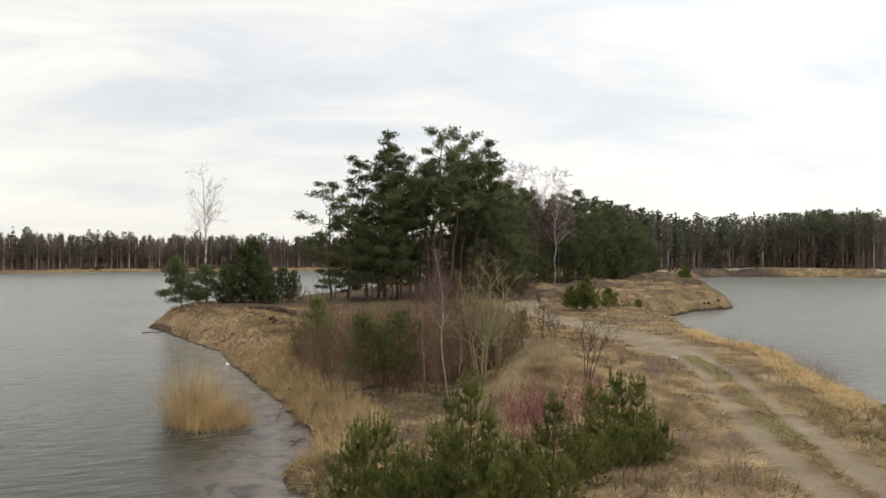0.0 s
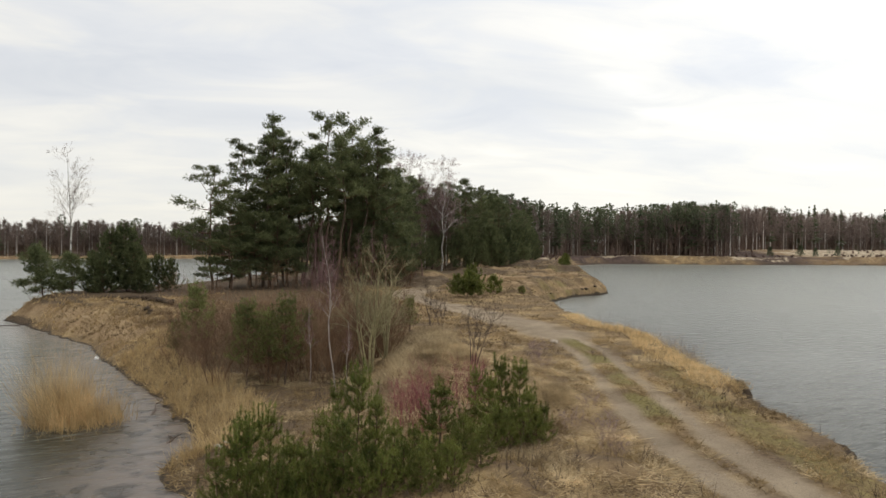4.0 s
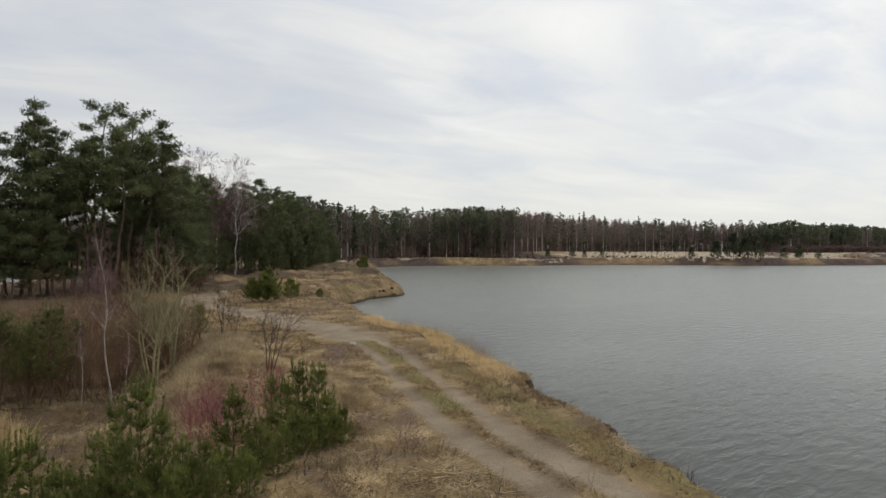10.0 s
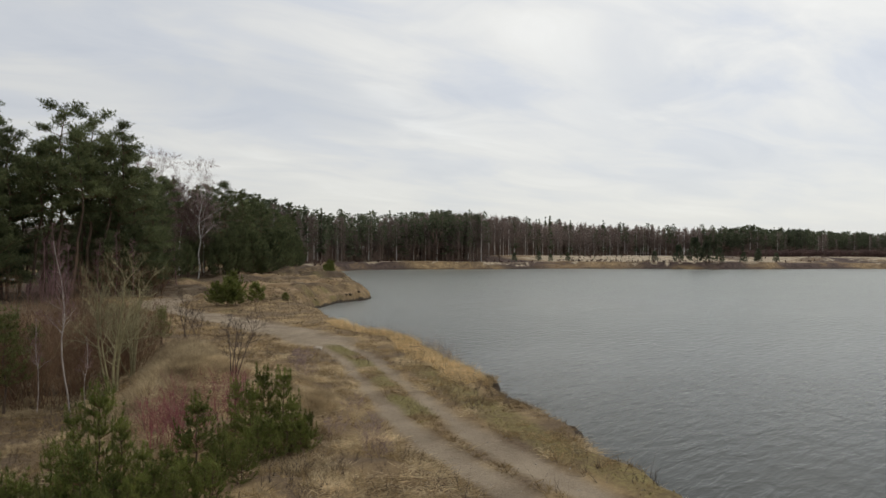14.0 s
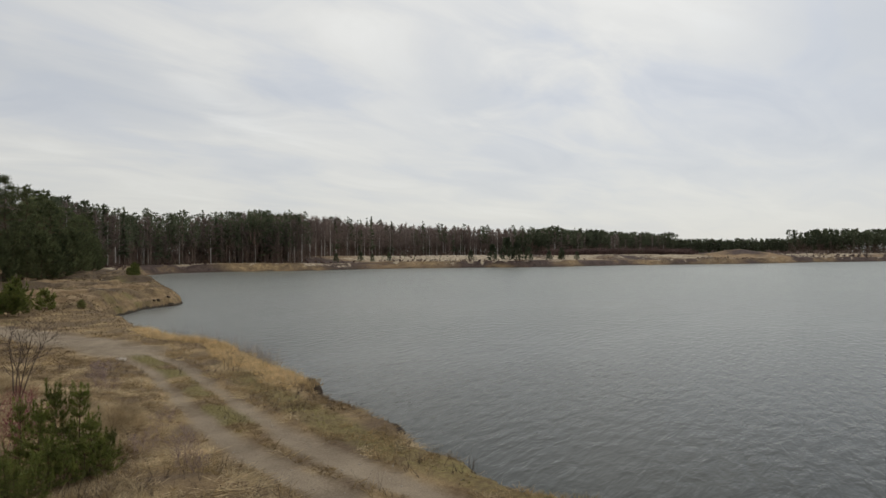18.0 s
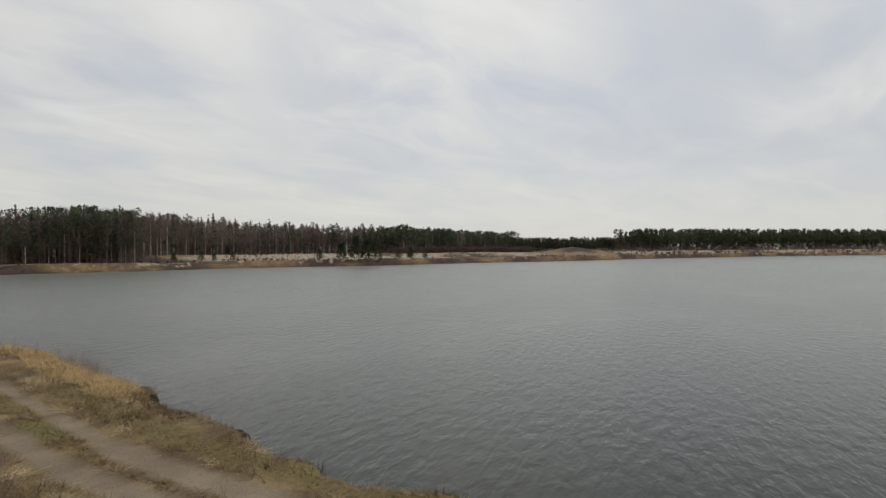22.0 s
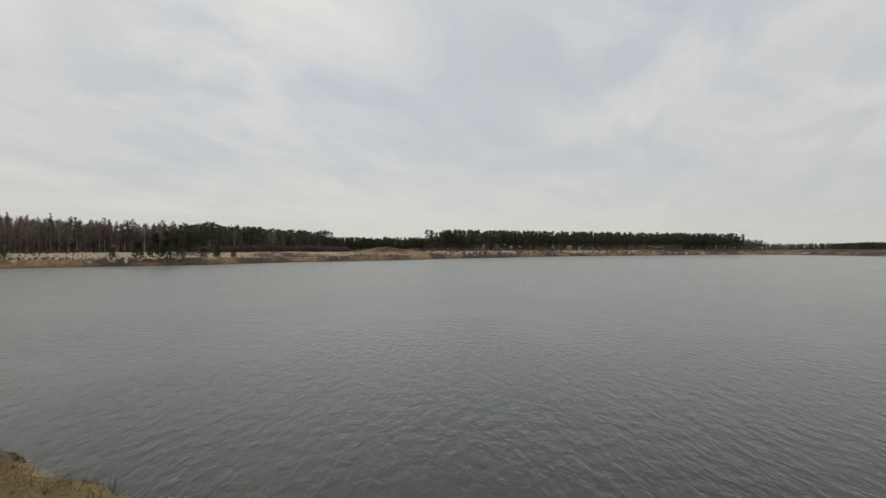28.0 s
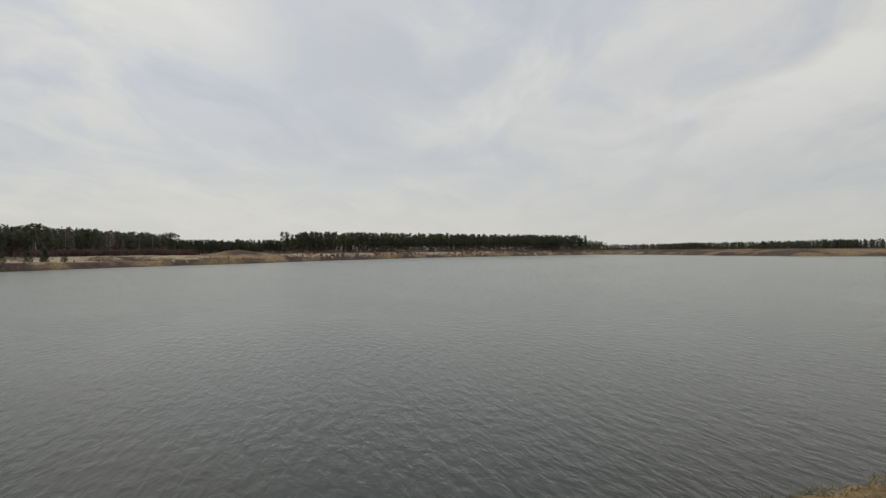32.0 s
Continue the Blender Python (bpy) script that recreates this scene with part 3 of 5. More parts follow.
def build_water():
    xs, ys = axis(-30, 30, 0.8, 4200, 1.12), axis(8, 80, 0.8, 4200, 1.12)
    gx, gy = np.meshgrid(xs, ys)
    depth = -lay(gx.ravel(), gy.ravel())[0]
    n, m = len(xs), len(ys)
    i, j = np.meshgrid(np.arange(n - 1), np.arange(m - 1))
    a = (j * n + i).ravel()
    me = bpy.data.meshes.new("water")
    me.from_pydata(np.stack([gx.ravel(), gy.ravel(), 0 * depth], 1).tolist(), [], np.stack([a, a + 1, a + n + 1, a + n], 1).tolist())
    me.attributes.new("shallow", "FLOAT", "POINT").data.foreach_set("value", np.asarray(smooth(depth, 1.5, 0.1) * (gx.ravel() < 0), np.float32))
    me.attributes.new("lee", "FLOAT", "POINT").data.foreach_set("value", np.asarray(smooth(gx.ravel(), 6, -4), np.float32))
    me.materials.append(WATER)
    tagged(new("water", me), "grey wind-rippled lake water", "water", kind="structure")


build_ground()
build_water()


# ---- trees ----
def wander(rng, h, n, amount):
    p = np.cumsum(rng.normal(size=(n, 2)) * amount, 0)
    p -= p[0]
    return np.column_stack([p, np.linspace(0, h, n)])


def pine_old(seed, h, bare, reach, count=26, crown_flat=0.0, tuft=1.0, mat=None):
    """A grown pine: bare lower trunk, whorled limbs that carry separate needle clumps, ragged top."""
    rng = np.random.default_rng(seed)
    trunk, limbs, crown = Soup(), Soup(), Soup()
    path = wander(rng, h, 12, 0.010 * h * 0.9)
    path[0, 2] = -0.3
    trunk.tube(path, np.linspace(0.010 * h + 0.02, 0.025, 12), 8)
    at = lambda z: np.array([np.interp(z, path[:, 2], path[:, 0]), np.interp(z, path[:, 2], path[:, 1]), z])
    pads, dirs = [], []
    up = np.array([0, 0, 1.0])

    def clump(q, out, big):
        m = int(24 * big * tuft) + 6
        flat = rng.uniform(0.12, 0.30)
        e = rng.normal(size=(m, 3)) * np.array([0.38, 0.38, flat]) * big + out * rng.uniform(-0.35, 0.35, m)[:, None] * big
        pads.append(q + e)
        dirs.append(unit(e * 0.9 + np.array([0, 0, 0.6]) + out * 0.4))

    for k in range(count):
        s = (k + rng.uniform(0, 1)) / count
        z = h * (bare + (0.97 - bare) * s)
        a = k * 2.4 + rng.normal() * 0.5
        shape = (1 - s) ** (0.75 - 0.45 * crown_flat) * min(1.0, 0.55 + 2.0 * s)
        ln = reach * (0.16 + 0.92 * shape) * rng.choice([0.55, 0.8, 1.0, 1.0, 1.25]) * rng.uniform(0.88, 1.1)
        rise = -0.10 + 0.50 * s + 2.0 * max(0.0, s - 0.75) + rng.normal() * 0.10
        base = at(z)
        out = np.array([math.cos(a), math.sin(a), 0.0])
        side = np.array([-out[1], out[0], 0])
        u = np.linspace(0, 1, 5)[:, None]
        p = base + out * ln * u + up * ln * (rise * u + 0.18 * u * u)
        limbs.tube(p, np.linspace(0.016 + 0.013 * ln, 0.010, 5), 4)
        clump(p[-1], out, rng.uniform(0.7, 1.0))
        for c in range(3 + int(1.6 * ln)):
            t = rng.uniform(0.30, 1.0)
            q = base + out * ln * t + up * ln * (rise * t + 0.18 * t * t)
            sd = side * rng.choice([-1, 1]) * rng.uniform(0.08, 0.42) * ln * (1.25 - 0.6 * t) + up * rng.uniform(0.0, 0.16) * ln + out * 0.12 * ln
            limbs.tube([q, q + sd * 0.6, q + sd], [0.016, 0.011, 0.007], 3)
            clump(q + sd, out, rng.uniform(0.55, 1.0))
    for k in range(5):
        a = rng.uniform(0, 6.283)
        q = at(h * rng.uniform(0.93, 1.0)) + np.array([math.cos(a), math.sin(a), 0.5]) * rng.uniform(0.1, 0.55)
        limbs.tube([at(h * 0.93), q], [0.02, 0.008], 3)
        clump(q, up, rng.uniform(0.4, 0.62))
    for k in range(14):
        z = h * rng.uniform(0.10, bare + 0.05)
        a = rng.uniform(0, 6.283)
        g = at(z) + np.array([math.cos(a), math.sin(a), rng.uniform(-0.35, 0.15)]) * rng.uniform(0.4, 1.7)
        limbs.tube([at(z), g], [0.018, 0.006], 3)
    crown.blades(rng, np.concatenate(pads), np.concatenate(dirs), 0.29, 0.066, 5, 0.75)
    return trunk.mesh("trunk", BARK_PINE), limbs.mesh("branchwork", BARK_RUST), crown.mesh("crown", mat or NEEDLE_OLD)


def pine_young(seed, h, needle, dense=1.0, spread=0.42, mat=None, width=0.012, gap=0.1, each=8):
    """A young pine: whorls of rising branches, needles to the ground, upright leading shoots."""
    rng = np.random.default_rng(seed)
    trunk, limbs, crown = Soup(), Soup(), Soup()
    path = wander(rng, h, 8, 0.012 * h)
    path[0, 2] = -0.15
    trunk.tube(path, np.linspace(0.012 * h + 0.008, 0.006, 8), 6)
    at = lambda z: np.array([np.interp(z, path[:, 2], path[:, 0]), np.interp(z, path[:, 2], path[:, 1]), z])
    pts, dirs = [], []

    def clothe(p, q, n, start):
        t = rng.uniform(start, 1.0, n)[:, None]
        pts.append(p + (q - p) * t)
        dirs.append(np.repeat(unit((q - p)[None]), n, 0))

    z = h * 0.06
    while z < h * 0.96:
        ring = rng.integers(4, 7)
        a0 = rng.uniform(0, 6.28)
        s = z / h
        for k in range(ring):
            a = a0 + k * 6.283 / ring + rng.normal() * 0.25
            ln = spread * h * (1 - s) ** 0.75 * rng.uniform(0.65, 1.1) + 0.04 * h
            out = np.array([math.cos(a), math.sin(a), 0.10 + 0.95 * s + rng.normal() * 0.1])
            p = at(z)
            q = p + out * ln * 0.75
            e = q + np.array([out[0] * 0.12, out[1] * 0.12, 0.55]) * ln
            limbs.tube([p, q, e], [0.004 * h + 0.003, 0.006, 0.003], 3)
            clothe(p, q, int(7 * dense), 0.25)
            clothe(q, e, int(6 * dense), 0.0)
            for c in range(4):
                t = rng.uniform(0.3, 0.95)
                b = p + (q - p) * t
                g = b + unit(out + rng.normal(size=3) * 0.55 + np.array([0, 0, 0.35])) * ln * rng.uniform(0.22, 0.45)
                limbs.tube([b, g], [0.004, 0.002], 3)
                clothe(b, g, int(5 * dense), 0.15)
        z += gap * h * rng.uniform(0.8, 1.2) * (1.1 - 0.5 * s)
    top = at(h * 0.85)
    for k in range(4):
        g = at(h * 0.9) + np.array([rng.normal() * 0.05, rng.normal() * 0.05, rng.uniform(0.06, 0.13)]) * h
        limbs.tube([top, g], [0.006, 0.003], 3)
        clothe(top, g, int(9 * dense), 0.0)
    crown.blades(rng, np.concatenate(pts), np.concatenate(dirs), needle, width, each, 0.5)
    return trunk.mesh("trunk", BARK_PINE), limbs.mesh("branchwork", BARK_RUST), crown.mesh("crown", mat or NEEDLE_YOUNG)


def pine_open(seed, h, spread=0.34, whorls=7, needle=0.10, width=0.014, mat=None, gap=0.026, each=6, bare=0.05):
    """A loose young pine: whorls of upcurved branches that end in upright brushes."""
    rng = np.random.default_rng(seed)
    trunk, limbs, crown = Soup(), Soup(), Soup()
    path = wander(rng, h * 0.9, 8, 0.012 * h)
    path[0, 2] = -0.15
    trunk.tube(path, np.linspace(0.011 * h + 0.006, 0.008, 8), 6)
    at = lambda z: np.array([np.interp(z, path[:, 2], path[:, 0]), np.interp(z, path[:, 2], path[:, 1]), z])
    pts, dirs = [], []

    def shoot(p, q, start=0.0):
        limbs.tube([p, q], [0.007, 0.004], 3)
        n = max(4, int(np.linalg.norm(q - p) * (1 - start) / gap))
        t = (start + (1 - start) * rng.uniform(0, 1, n))[:, None]
        pts.append(p + (q - p) * t)
        dirs.append(np.repeat(unit((q - p)[None]), n, 0))

    for w in range(whorls):
        s = bare + (0.88 - bare) * (w + rng.uniform(-0.2, 0.2)) / (whorls - 1)
        ring = rng.integers(4, 7)
        a0 = rng.uniform(0, 6.28)
        for k in range(ring):
            a = a0 + k * 6.283 / ring + rng.normal() * 0.3
            ln = h * (spread * (1 - s) ** 0.8 * rng.uniform(0.6, 1.2) + 0.05)
            out = np.array([math.cos(a), math.sin(a), 0.0])
            side = np.array([-out[1], out[0], 0.0])
            p = at(max(s, 0.03) * h)
            q = p + (out + np.array([0, 0, 0.35 + 0.5 * s])) * ln * 0.6
            e = q + (out * 0.45 + np.array([0, 0, 0.75])) * ln * 0.5
            limbs.tube([p, (p + q) / 2 - np.array([0, 0, 0.02]), q], [0.003 * h + 0.004, 0.008, 0.006], 3)
            shoot(p, q, 0.45)
            tip = e + np.array([rng.normal() * 0.03, rng.normal() * 0.03, rng.uniform(0.08, 0.20) + 0.22 * s])
            shoot(q, e)
            shoot(e, tip)
            for c in range(4):
                t = rng.uniform(0.35, 1.0)
                b = p + (q - p) * t
                g = b + unit(out * 0.6 + side * rng.choice([-1, 1]) * rng.uniform(0.4, 1.0) + np.array([0, 0, rng.uniform(0.3, 1.0)])) * (ln * rng.uniform(0.2, 0.4) + 0.08)
                shoot(b, g, 0.1)
    top = at(h * 0.86)
    shoot(at(h * 0.7), top)
    shoot(top, top + np.array([rng.normal() * 0.02, rng.normal() * 0.02, 0.19 * h]))
    for k in range(4):
        a = k * 1.6 + rng.normal() * 0.3
        q = top + np.array([math.cos(a) * 0.05, math.sin(a) * 0.05, 0.04]) * h
        shoot(top, q)
        shoot(q, q + np.array([math.cos(a) * 0.012, math.sin(a) * 0.012, rng.uniform(0.06, 0.14)]) * h)
    crown.blades(rng, np.concatenate(pts), np.concatenate(dirs), needle, width, each, 0.75)
    return trunk.mesh("trunk", BARK_PINE), limbs.mesh("branchwork", BARK_RUST), crown.mesh("crown", mat or NEEDLE_YOUNG)


def branch_out(rng, soups, p, d, ln, rad, depth, last, droop, kids, sides, low=0.35, thin=0.004, crook=0.13):
    n = 5 if depth < last else 3
    pts, cur = [p], d
    for k in range(n - 1):
        cur = unit(cur + rng.normal(size=3) * crook + np.array([0, 0, 0.10 - droop * (depth >= last)]))
        pts.append(pts[-1] + cur * ln / (n - 1))
    pts = np.array(pts)
    soups[min(depth, len(soups) - 1)].tube(pts, np.linspace(rad, rad * 0.35, n), sides if depth == 0 else (4 if depth == 1 else 3))
    if depth < last:
        for k in range(kids[depth]):
            t = rng.uniform(0.28 if depth else low, 1.0)
            b = np.array([np.interp(t * (n - 1), np.arange(n), pts[:, c]) for c in range(3)])
            a = rng.uniform(0, 6.283)
            axis_d = unit(pts[-1] - pts[0])
            s = unit(np.cross(axis_d, np.array([math.cos(a), math.sin(a), 0.3])))
            branch_out(rng, soups, b, unit(axis_d * 0.75 + s * rng.uniform(0.5, 0.85)), ln * rng.uniform(0.32, 0.52) * (1.25 - 0.5 * t), max(rad * 0.42 * (1.2 - 0.6 * t), thin), depth + 1, last, droop, kids, sides, low, thin, crook)


def birch(seed, h, kids, rad, twig_mat, droop=0.25, crook=0.012, thin=0.018, bark=None, wide=0.34):
    """A bare birch: white trunk, rising limbs, drooping fine twigs."""
    rng = np.random.default_rng(seed)
    trunk, limbs, twigs = Soup(), Soup(), Soup()
    path = wander(rng, h, 10, crook * h)
    path[0, 2] = -0.3
    trunk.tube(path, np.linspace(rad, 0.012, 10), 8)
    for k in range(kids[0]):
        s = rng.uniform(0.34, 0.98)
        z = s * h
        b = np.array([np.interp(z, path[:, 2], path[:, c]) for c in range(3)])
        a = k * 2.4 + rng.normal() * 0.3
        up = rng.uniform(0.55, 1.25)
        ln = h * wide * (1.12 - s) ** 0.6 * rng.uniform(0.7, 1.2)
        branch_out(rng, [limbs, limbs, twigs], b, unit(np.array([math.cos(a), math.sin(a), up])), ln, rad * 0.42 * (1.15 - s), 1, 3, droop, (0, kids[1], kids[2]), 5, 0.35, thin)
    return trunk.mesh("trunk", bark or BARK_BIRCH, True), limbs.mesh("branchwork", bark or BARK_BIRCH), twigs.mesh("crown", twig_mat)


def shrub(seed, h, stems, kids, rad, mat, lean=0.35, last=2, low=0.35, crook=0.13):
    """A bare shrub: stems out of one root, with fine twigs."""
    rng = np.random.default_rng(seed)
    out = []
    for k in range(stems):
        main = Soup()
        a = k * 6.283 / stems + rng.normal() * 0.4
        d = unit(np.array([math.cos(a) * lean * rng.uniform(0.3, 1.2), math.sin(a) * lean * rng.uniform(0.3, 1.2), 1.0]))
        p = np.array([math.cos(a) * 0.10 * rng.uniform(0.3, 1.5), math.sin(a) * 0.10 * rng.uniform(0.3, 1.5), -0.15])
        branch_out(rng, [main], p, d, h * rng.uniform(0.7, 1.05), rad * rng.uniform(0.6, 1.1), 0, last, 0.0, kids, 5, low, 0.004, crook)
        out.append(main.mesh("stem", mat))
    return out


def plant(name, meshes, x, y, turn=0.0, size=1.0, label="", category="tree", group="", names=None, tall=1.0, lean=(0, 0)):
    root = new(name)
    root.empty_display_size = 0.2
    root.matrix_world = pose(x, y, ground_z(x, y), lean[0], lean[1], turn) @ Matrix.Diagonal((size, size, size * tall, 1))
    tagged(root, label, category, group)
    made = {}
    for me in meshes:
        kind = me.name.split(".")[0]
        made[kind] = part(kind, me, made["trunk"] if kind == "branchwork" else root)
        if kind in ("branchwork", "crown"):
            tagged(made[kind], kind="stuff")
    return root


rng = np.random.default_rng(7)
OLD_PINES = [pine_old(11, 20.0, 0.36, 3.7, 25, 0.6), pine_old(12, 19.5, 0.24, 3.3, 28), pine_old(13, 17.5, 0.14, 3.6, 28, 0.3), pine_old(14, 15.5, 0.10, 3.6, 28, 0.3), pine_old(15, 14.5, 0.08, 3.6, 28),
             pine_old(16, 13.0, 0.36, 3.4, 12, 0.6), pine_old(17, 17.0, 0.56, 2.6, 15, 0.5), pine_old(18, 9.0, 0.12, 3.4, 20, 0.5)]
CROOKED_PINE = pine_old(19, 5.0, 0.10, 1.9, 22, 0.5, 0.8)
BUSH_PINES = [pine_open(21, 7.0, 0.40, 12, 0.30, 0.085, NEEDLE_OLD, 0.10, 6), pine_open(22, 5.0, 0.42, 9, 0.26, 0.08, NEEDLE_OLD, 0.10, 6)]
LOW_PINE = pine_open(36, 1.6, 0.46, 5)
SQUAT_PINE = pine_open(24, 3.2, 0.55, 9, 0.20, 0.05, NEEDLE_YOUNG, 0.06, 6, 0.03)
YOUNG_PINES = [pine_open(31 + k, 2.4 + 0.25 * k, 0.36) for k in range(4)]
SMALL_PINES = [pine_open(41 + k, 3.6 + 0.4 * k, 0.36, 9, 0.15, 0.024, NEEDLE_DULL, 0.085, 6, 0.24) for k in range(2)]

# big pines on the spit: place, which, size
GROVE = [(-6.7, 77.0, 1, 0.98), (-7.6, 78.6, 2, 1.0), (-4.9, 78.4, 2, 0.93), (-5.6, 90.0, 4, 0.74), (-2.0, 91.0, 4, 0.72), (1.6, 93.0, 4, 0.76), (4.6, 94.0, 4, 0.74), (3.0, 87.0, 4, 0.62), (-0.6, 88.5, 4, 0.6), (-8.9, 79.0, 2, 0.94), (-5.4, 80.0, 2, 0.86), (-0.7, 79.0, 0, 0.99), (2.0, 81.0, 0, 0.98), (0.6, 78.0, 6, 0.98), (5.5, 82.0, 1, 0.97), (7.4, 84.0, 2, 0.95), (4.0, 83.5, 1, 0.9),
         (-4.1, 84.0, 2, 0.82), (-12.3, 74.0, 5, 0.98), (-11.0, 77.0, 5, 0.78), (-10.4, 74.0, 7, 0.95), (-8.0, 74.6, 7, 0.85), (-5.6, 75.6, 7, 0.80), (-12.2, 75.6, 7, 0.62), (-7.0, 80.5, 3, 0.82), (-9.6, 82.0, 3, 0.72),
         (-2.2, 82.0, 6, 0.95), (-1.2, 85.0, 6, 0.98), (1.6, 85.5, 6, 1.0), (3.2, 80.0, 6, 0.94), (-3.0, 79.0, 6, 0.90), (6.4, 87.0, 6, 0.98), (2.8, 89.0, 6, 0.95), (-3.6, 88.0, 6, 0.9), (5.0, 79.5, 7, 0.72), (7.8, 82.0, 7, 0.8),
         (8.5, 88.0, 3, 0.9), (9.6, 93.0, 3, 0.92), (10.6, 97.0, 4, 0.92), (6.2, 92.0, 3, 0.82), (11.4, 101.0, 4, 0.82)]
for x, y, k, s in GROVE:
    plant("pine_tree", OLD_PINES[k], x, y, float(rng.uniform(0, 360)), s, "tall dark green pine with a rusty bare trunk", "pine tree", "pines on the spit")
WOOD = [(12, 106), (14, 121), (11, 116), (17, 126), (20, 128), (23, 127), (26, 122), (28, 124), (24, 132), (31, 134), (32, 126), (29, 144), (38, 146), (42, 152), (36, 158), (46, 162), (49, 172), (44, 178), (54, 184),
        (58, 196), (52, 202), (62, 210), (66, 222), (60, 232), (22, 138), (30, 156), (40, 170), (48, 192), (35, 138), (41, 160), (56, 205), (9, 128), (15, 134)]
for x, y in WOOD:
    plant("pine_tree", OLD_PINES[2 + int(rng.integers(0, 3))], x + float(rng.normal()), y + float(rng.normal()), float(rng.uniform(0, 360)), float(rng.uniform(0.82, 1.05)), "dark green pine in the wood beside the track", "pine tree", "pines along the track")
EDGE = [(13, 103), (16, 110), (22, 114), (24, 117), (27, 116), (29, 120), (32, 122), (34, 126), (36, 132), (39, 138), (42, 143), (45, 150), (48, 157), (51, 166), (54, 175), (57, 186), (60, 196), (64, 206), (68, 218), (10, 101), (20, 121), (12.5, 112)]
for x, y in EDGE:
    plant("pine_tree", BUSH_PINES[0], x + float(rng.normal()) * 0.6, y, float(rng.uniform(0, 360)), float(rng.uniform(0.7, 1.25)), "bushy dark pine at the edge of the wood", "pine tree", "bushy pines at the wood's edge")

BIRCHES = [birch(51, 19, (24, 8, 10), 0.14, TWIG_BIRCH, 0.35, 0.012, 0.011), birch(52, 17, (24, 8, 9), 0.12, TWIG_BIRCH, 0.35, 0.012, 0.011)]
DARK_BIRCH = birch(55, 14, (34, 8, 8), 0.09, TWIG_HEATH, 0.05, 0.010, 0.014, BARK_PINE, 0.26)
PALE_BIRCH = birch(53, 15.0, (24, 5, 6), 0.12, TWIG_PALE, 0.15, 0.008, 0.010)
for x, y, k, s in [(18.9, 114, 0, 1.0), (16.6, 118, 1, 1.06), (14.0, 117, 0, 1.0), (21.5, 124, 1, 0.95), (12.0, 114, 1, 1.02), (10.6, 110, 0, 0.92)]:
    plant("birch_tree", BIRCHES[k], x, y, float(rng.uniform(0, 360)), s, "bare white-barked birch among dark pines", "birch tree", "birches on the spit")
for x, y, sc in [(14.6, 111, 1.0), (16.0, 113, 1.05), (17.6, 116, 1.0), (19.8, 117, 0.95), (12.6, 108, 1.0), (20.6, 119.5, 1.0), (15.2, 116, 1.1)]:
    plant("birch_tree", DARK_BIRCH, x, y, 37.0 * x, sc, "bare dark birch with dense purplish twigs", "birch tree", "dark birches on the spit")
plant("birch_tree", PALE_BIRCH, -25.2, 71.5, 30, 0.93, "slender bare birch with pale twigs by the water", "birch tree", lean=(0, -3))
for x, y, k, s in [(-21.5, 72.0, 0, 0.92), (-20.4, 72.8, 0, 1.0), (-19.2, 71.4, 0, 0.72), (-17.4, 73.0, 0, 0.56), (-16.6, 74.3, 0, 0.50), (-23.2, 71.4, 1, 0.85), (-18.4, 71.0, 1, 0.7), (-21.9, 70.2, 1, 0.8)]:
    ob = plant("pine_tree", BUSH_PINES[k], x, y, float(rng.uniform(0, 360)), s, "dense bushy green pine on the sandy bank", "pine tree", "bushy pines on the bank")
    ob.location.z -= 0.35 * s
plant("pine_tree", CROOKED_PINE, -26.9, 69.0, 60, 0.92, "small crooked pine leaning over the bank edge", "pine tree", lean=(0, -12))
plant("pine_tree", CROOKED_PINE, -24.7, 70.0, 160, 0.72, "small crooked pine leaning over the bank edge", "pine tree")
for x, y, s, w in [(13.6, 66.0, 1.0, 0.78), (12.8, 67.0, 0.8, 0.8), (14.6, 66.8, 0.8, 0.8), (17.2, 69.5, 0.8, 0.75), (16.4, 76.0, 0.95, 1.0), (46, 127, 0.9, 0.8), (42, 118, 0.55, 0.7), (47.5, 131, 0.7, 0.8), (20.6, 70.5, 0.36, 0.7), (45, 124, 0.5, 0.8)]:
    plant("pine_tree", SQUAT_PINE, x, y, float(rng.uniform(0, 360)), s, "low round young pine beside the track", "pine tree", "young pines by the track", tall=w)
for x, y, sc in [(1.0, 97, 1.1), (4.0, 99, 1.2), (-1.2, 99, 1.1), (2.5, 94, 0.8), (4.6, 92, 0.8), (7.0, 98, 0.9), (9.5, 102, 1.0), (9.0, 93, 0.8), (11.5, 108, 1.0), (8.0, 106, 1.1), (3.0, 106, 1.2), (7.6, 86, 0.75), (8.8, 89, 0.9), (5.0, 104, 1.0), (6.8, 84, 0.6), (10.2, 96, 0.9)]:
    plant("pine_tree", BUSH_PINES[0], x, y, 71.0 * x, sc, "bushy dark pine in the shade of the grove", "pine tree", "undergrowth pines of the grove")
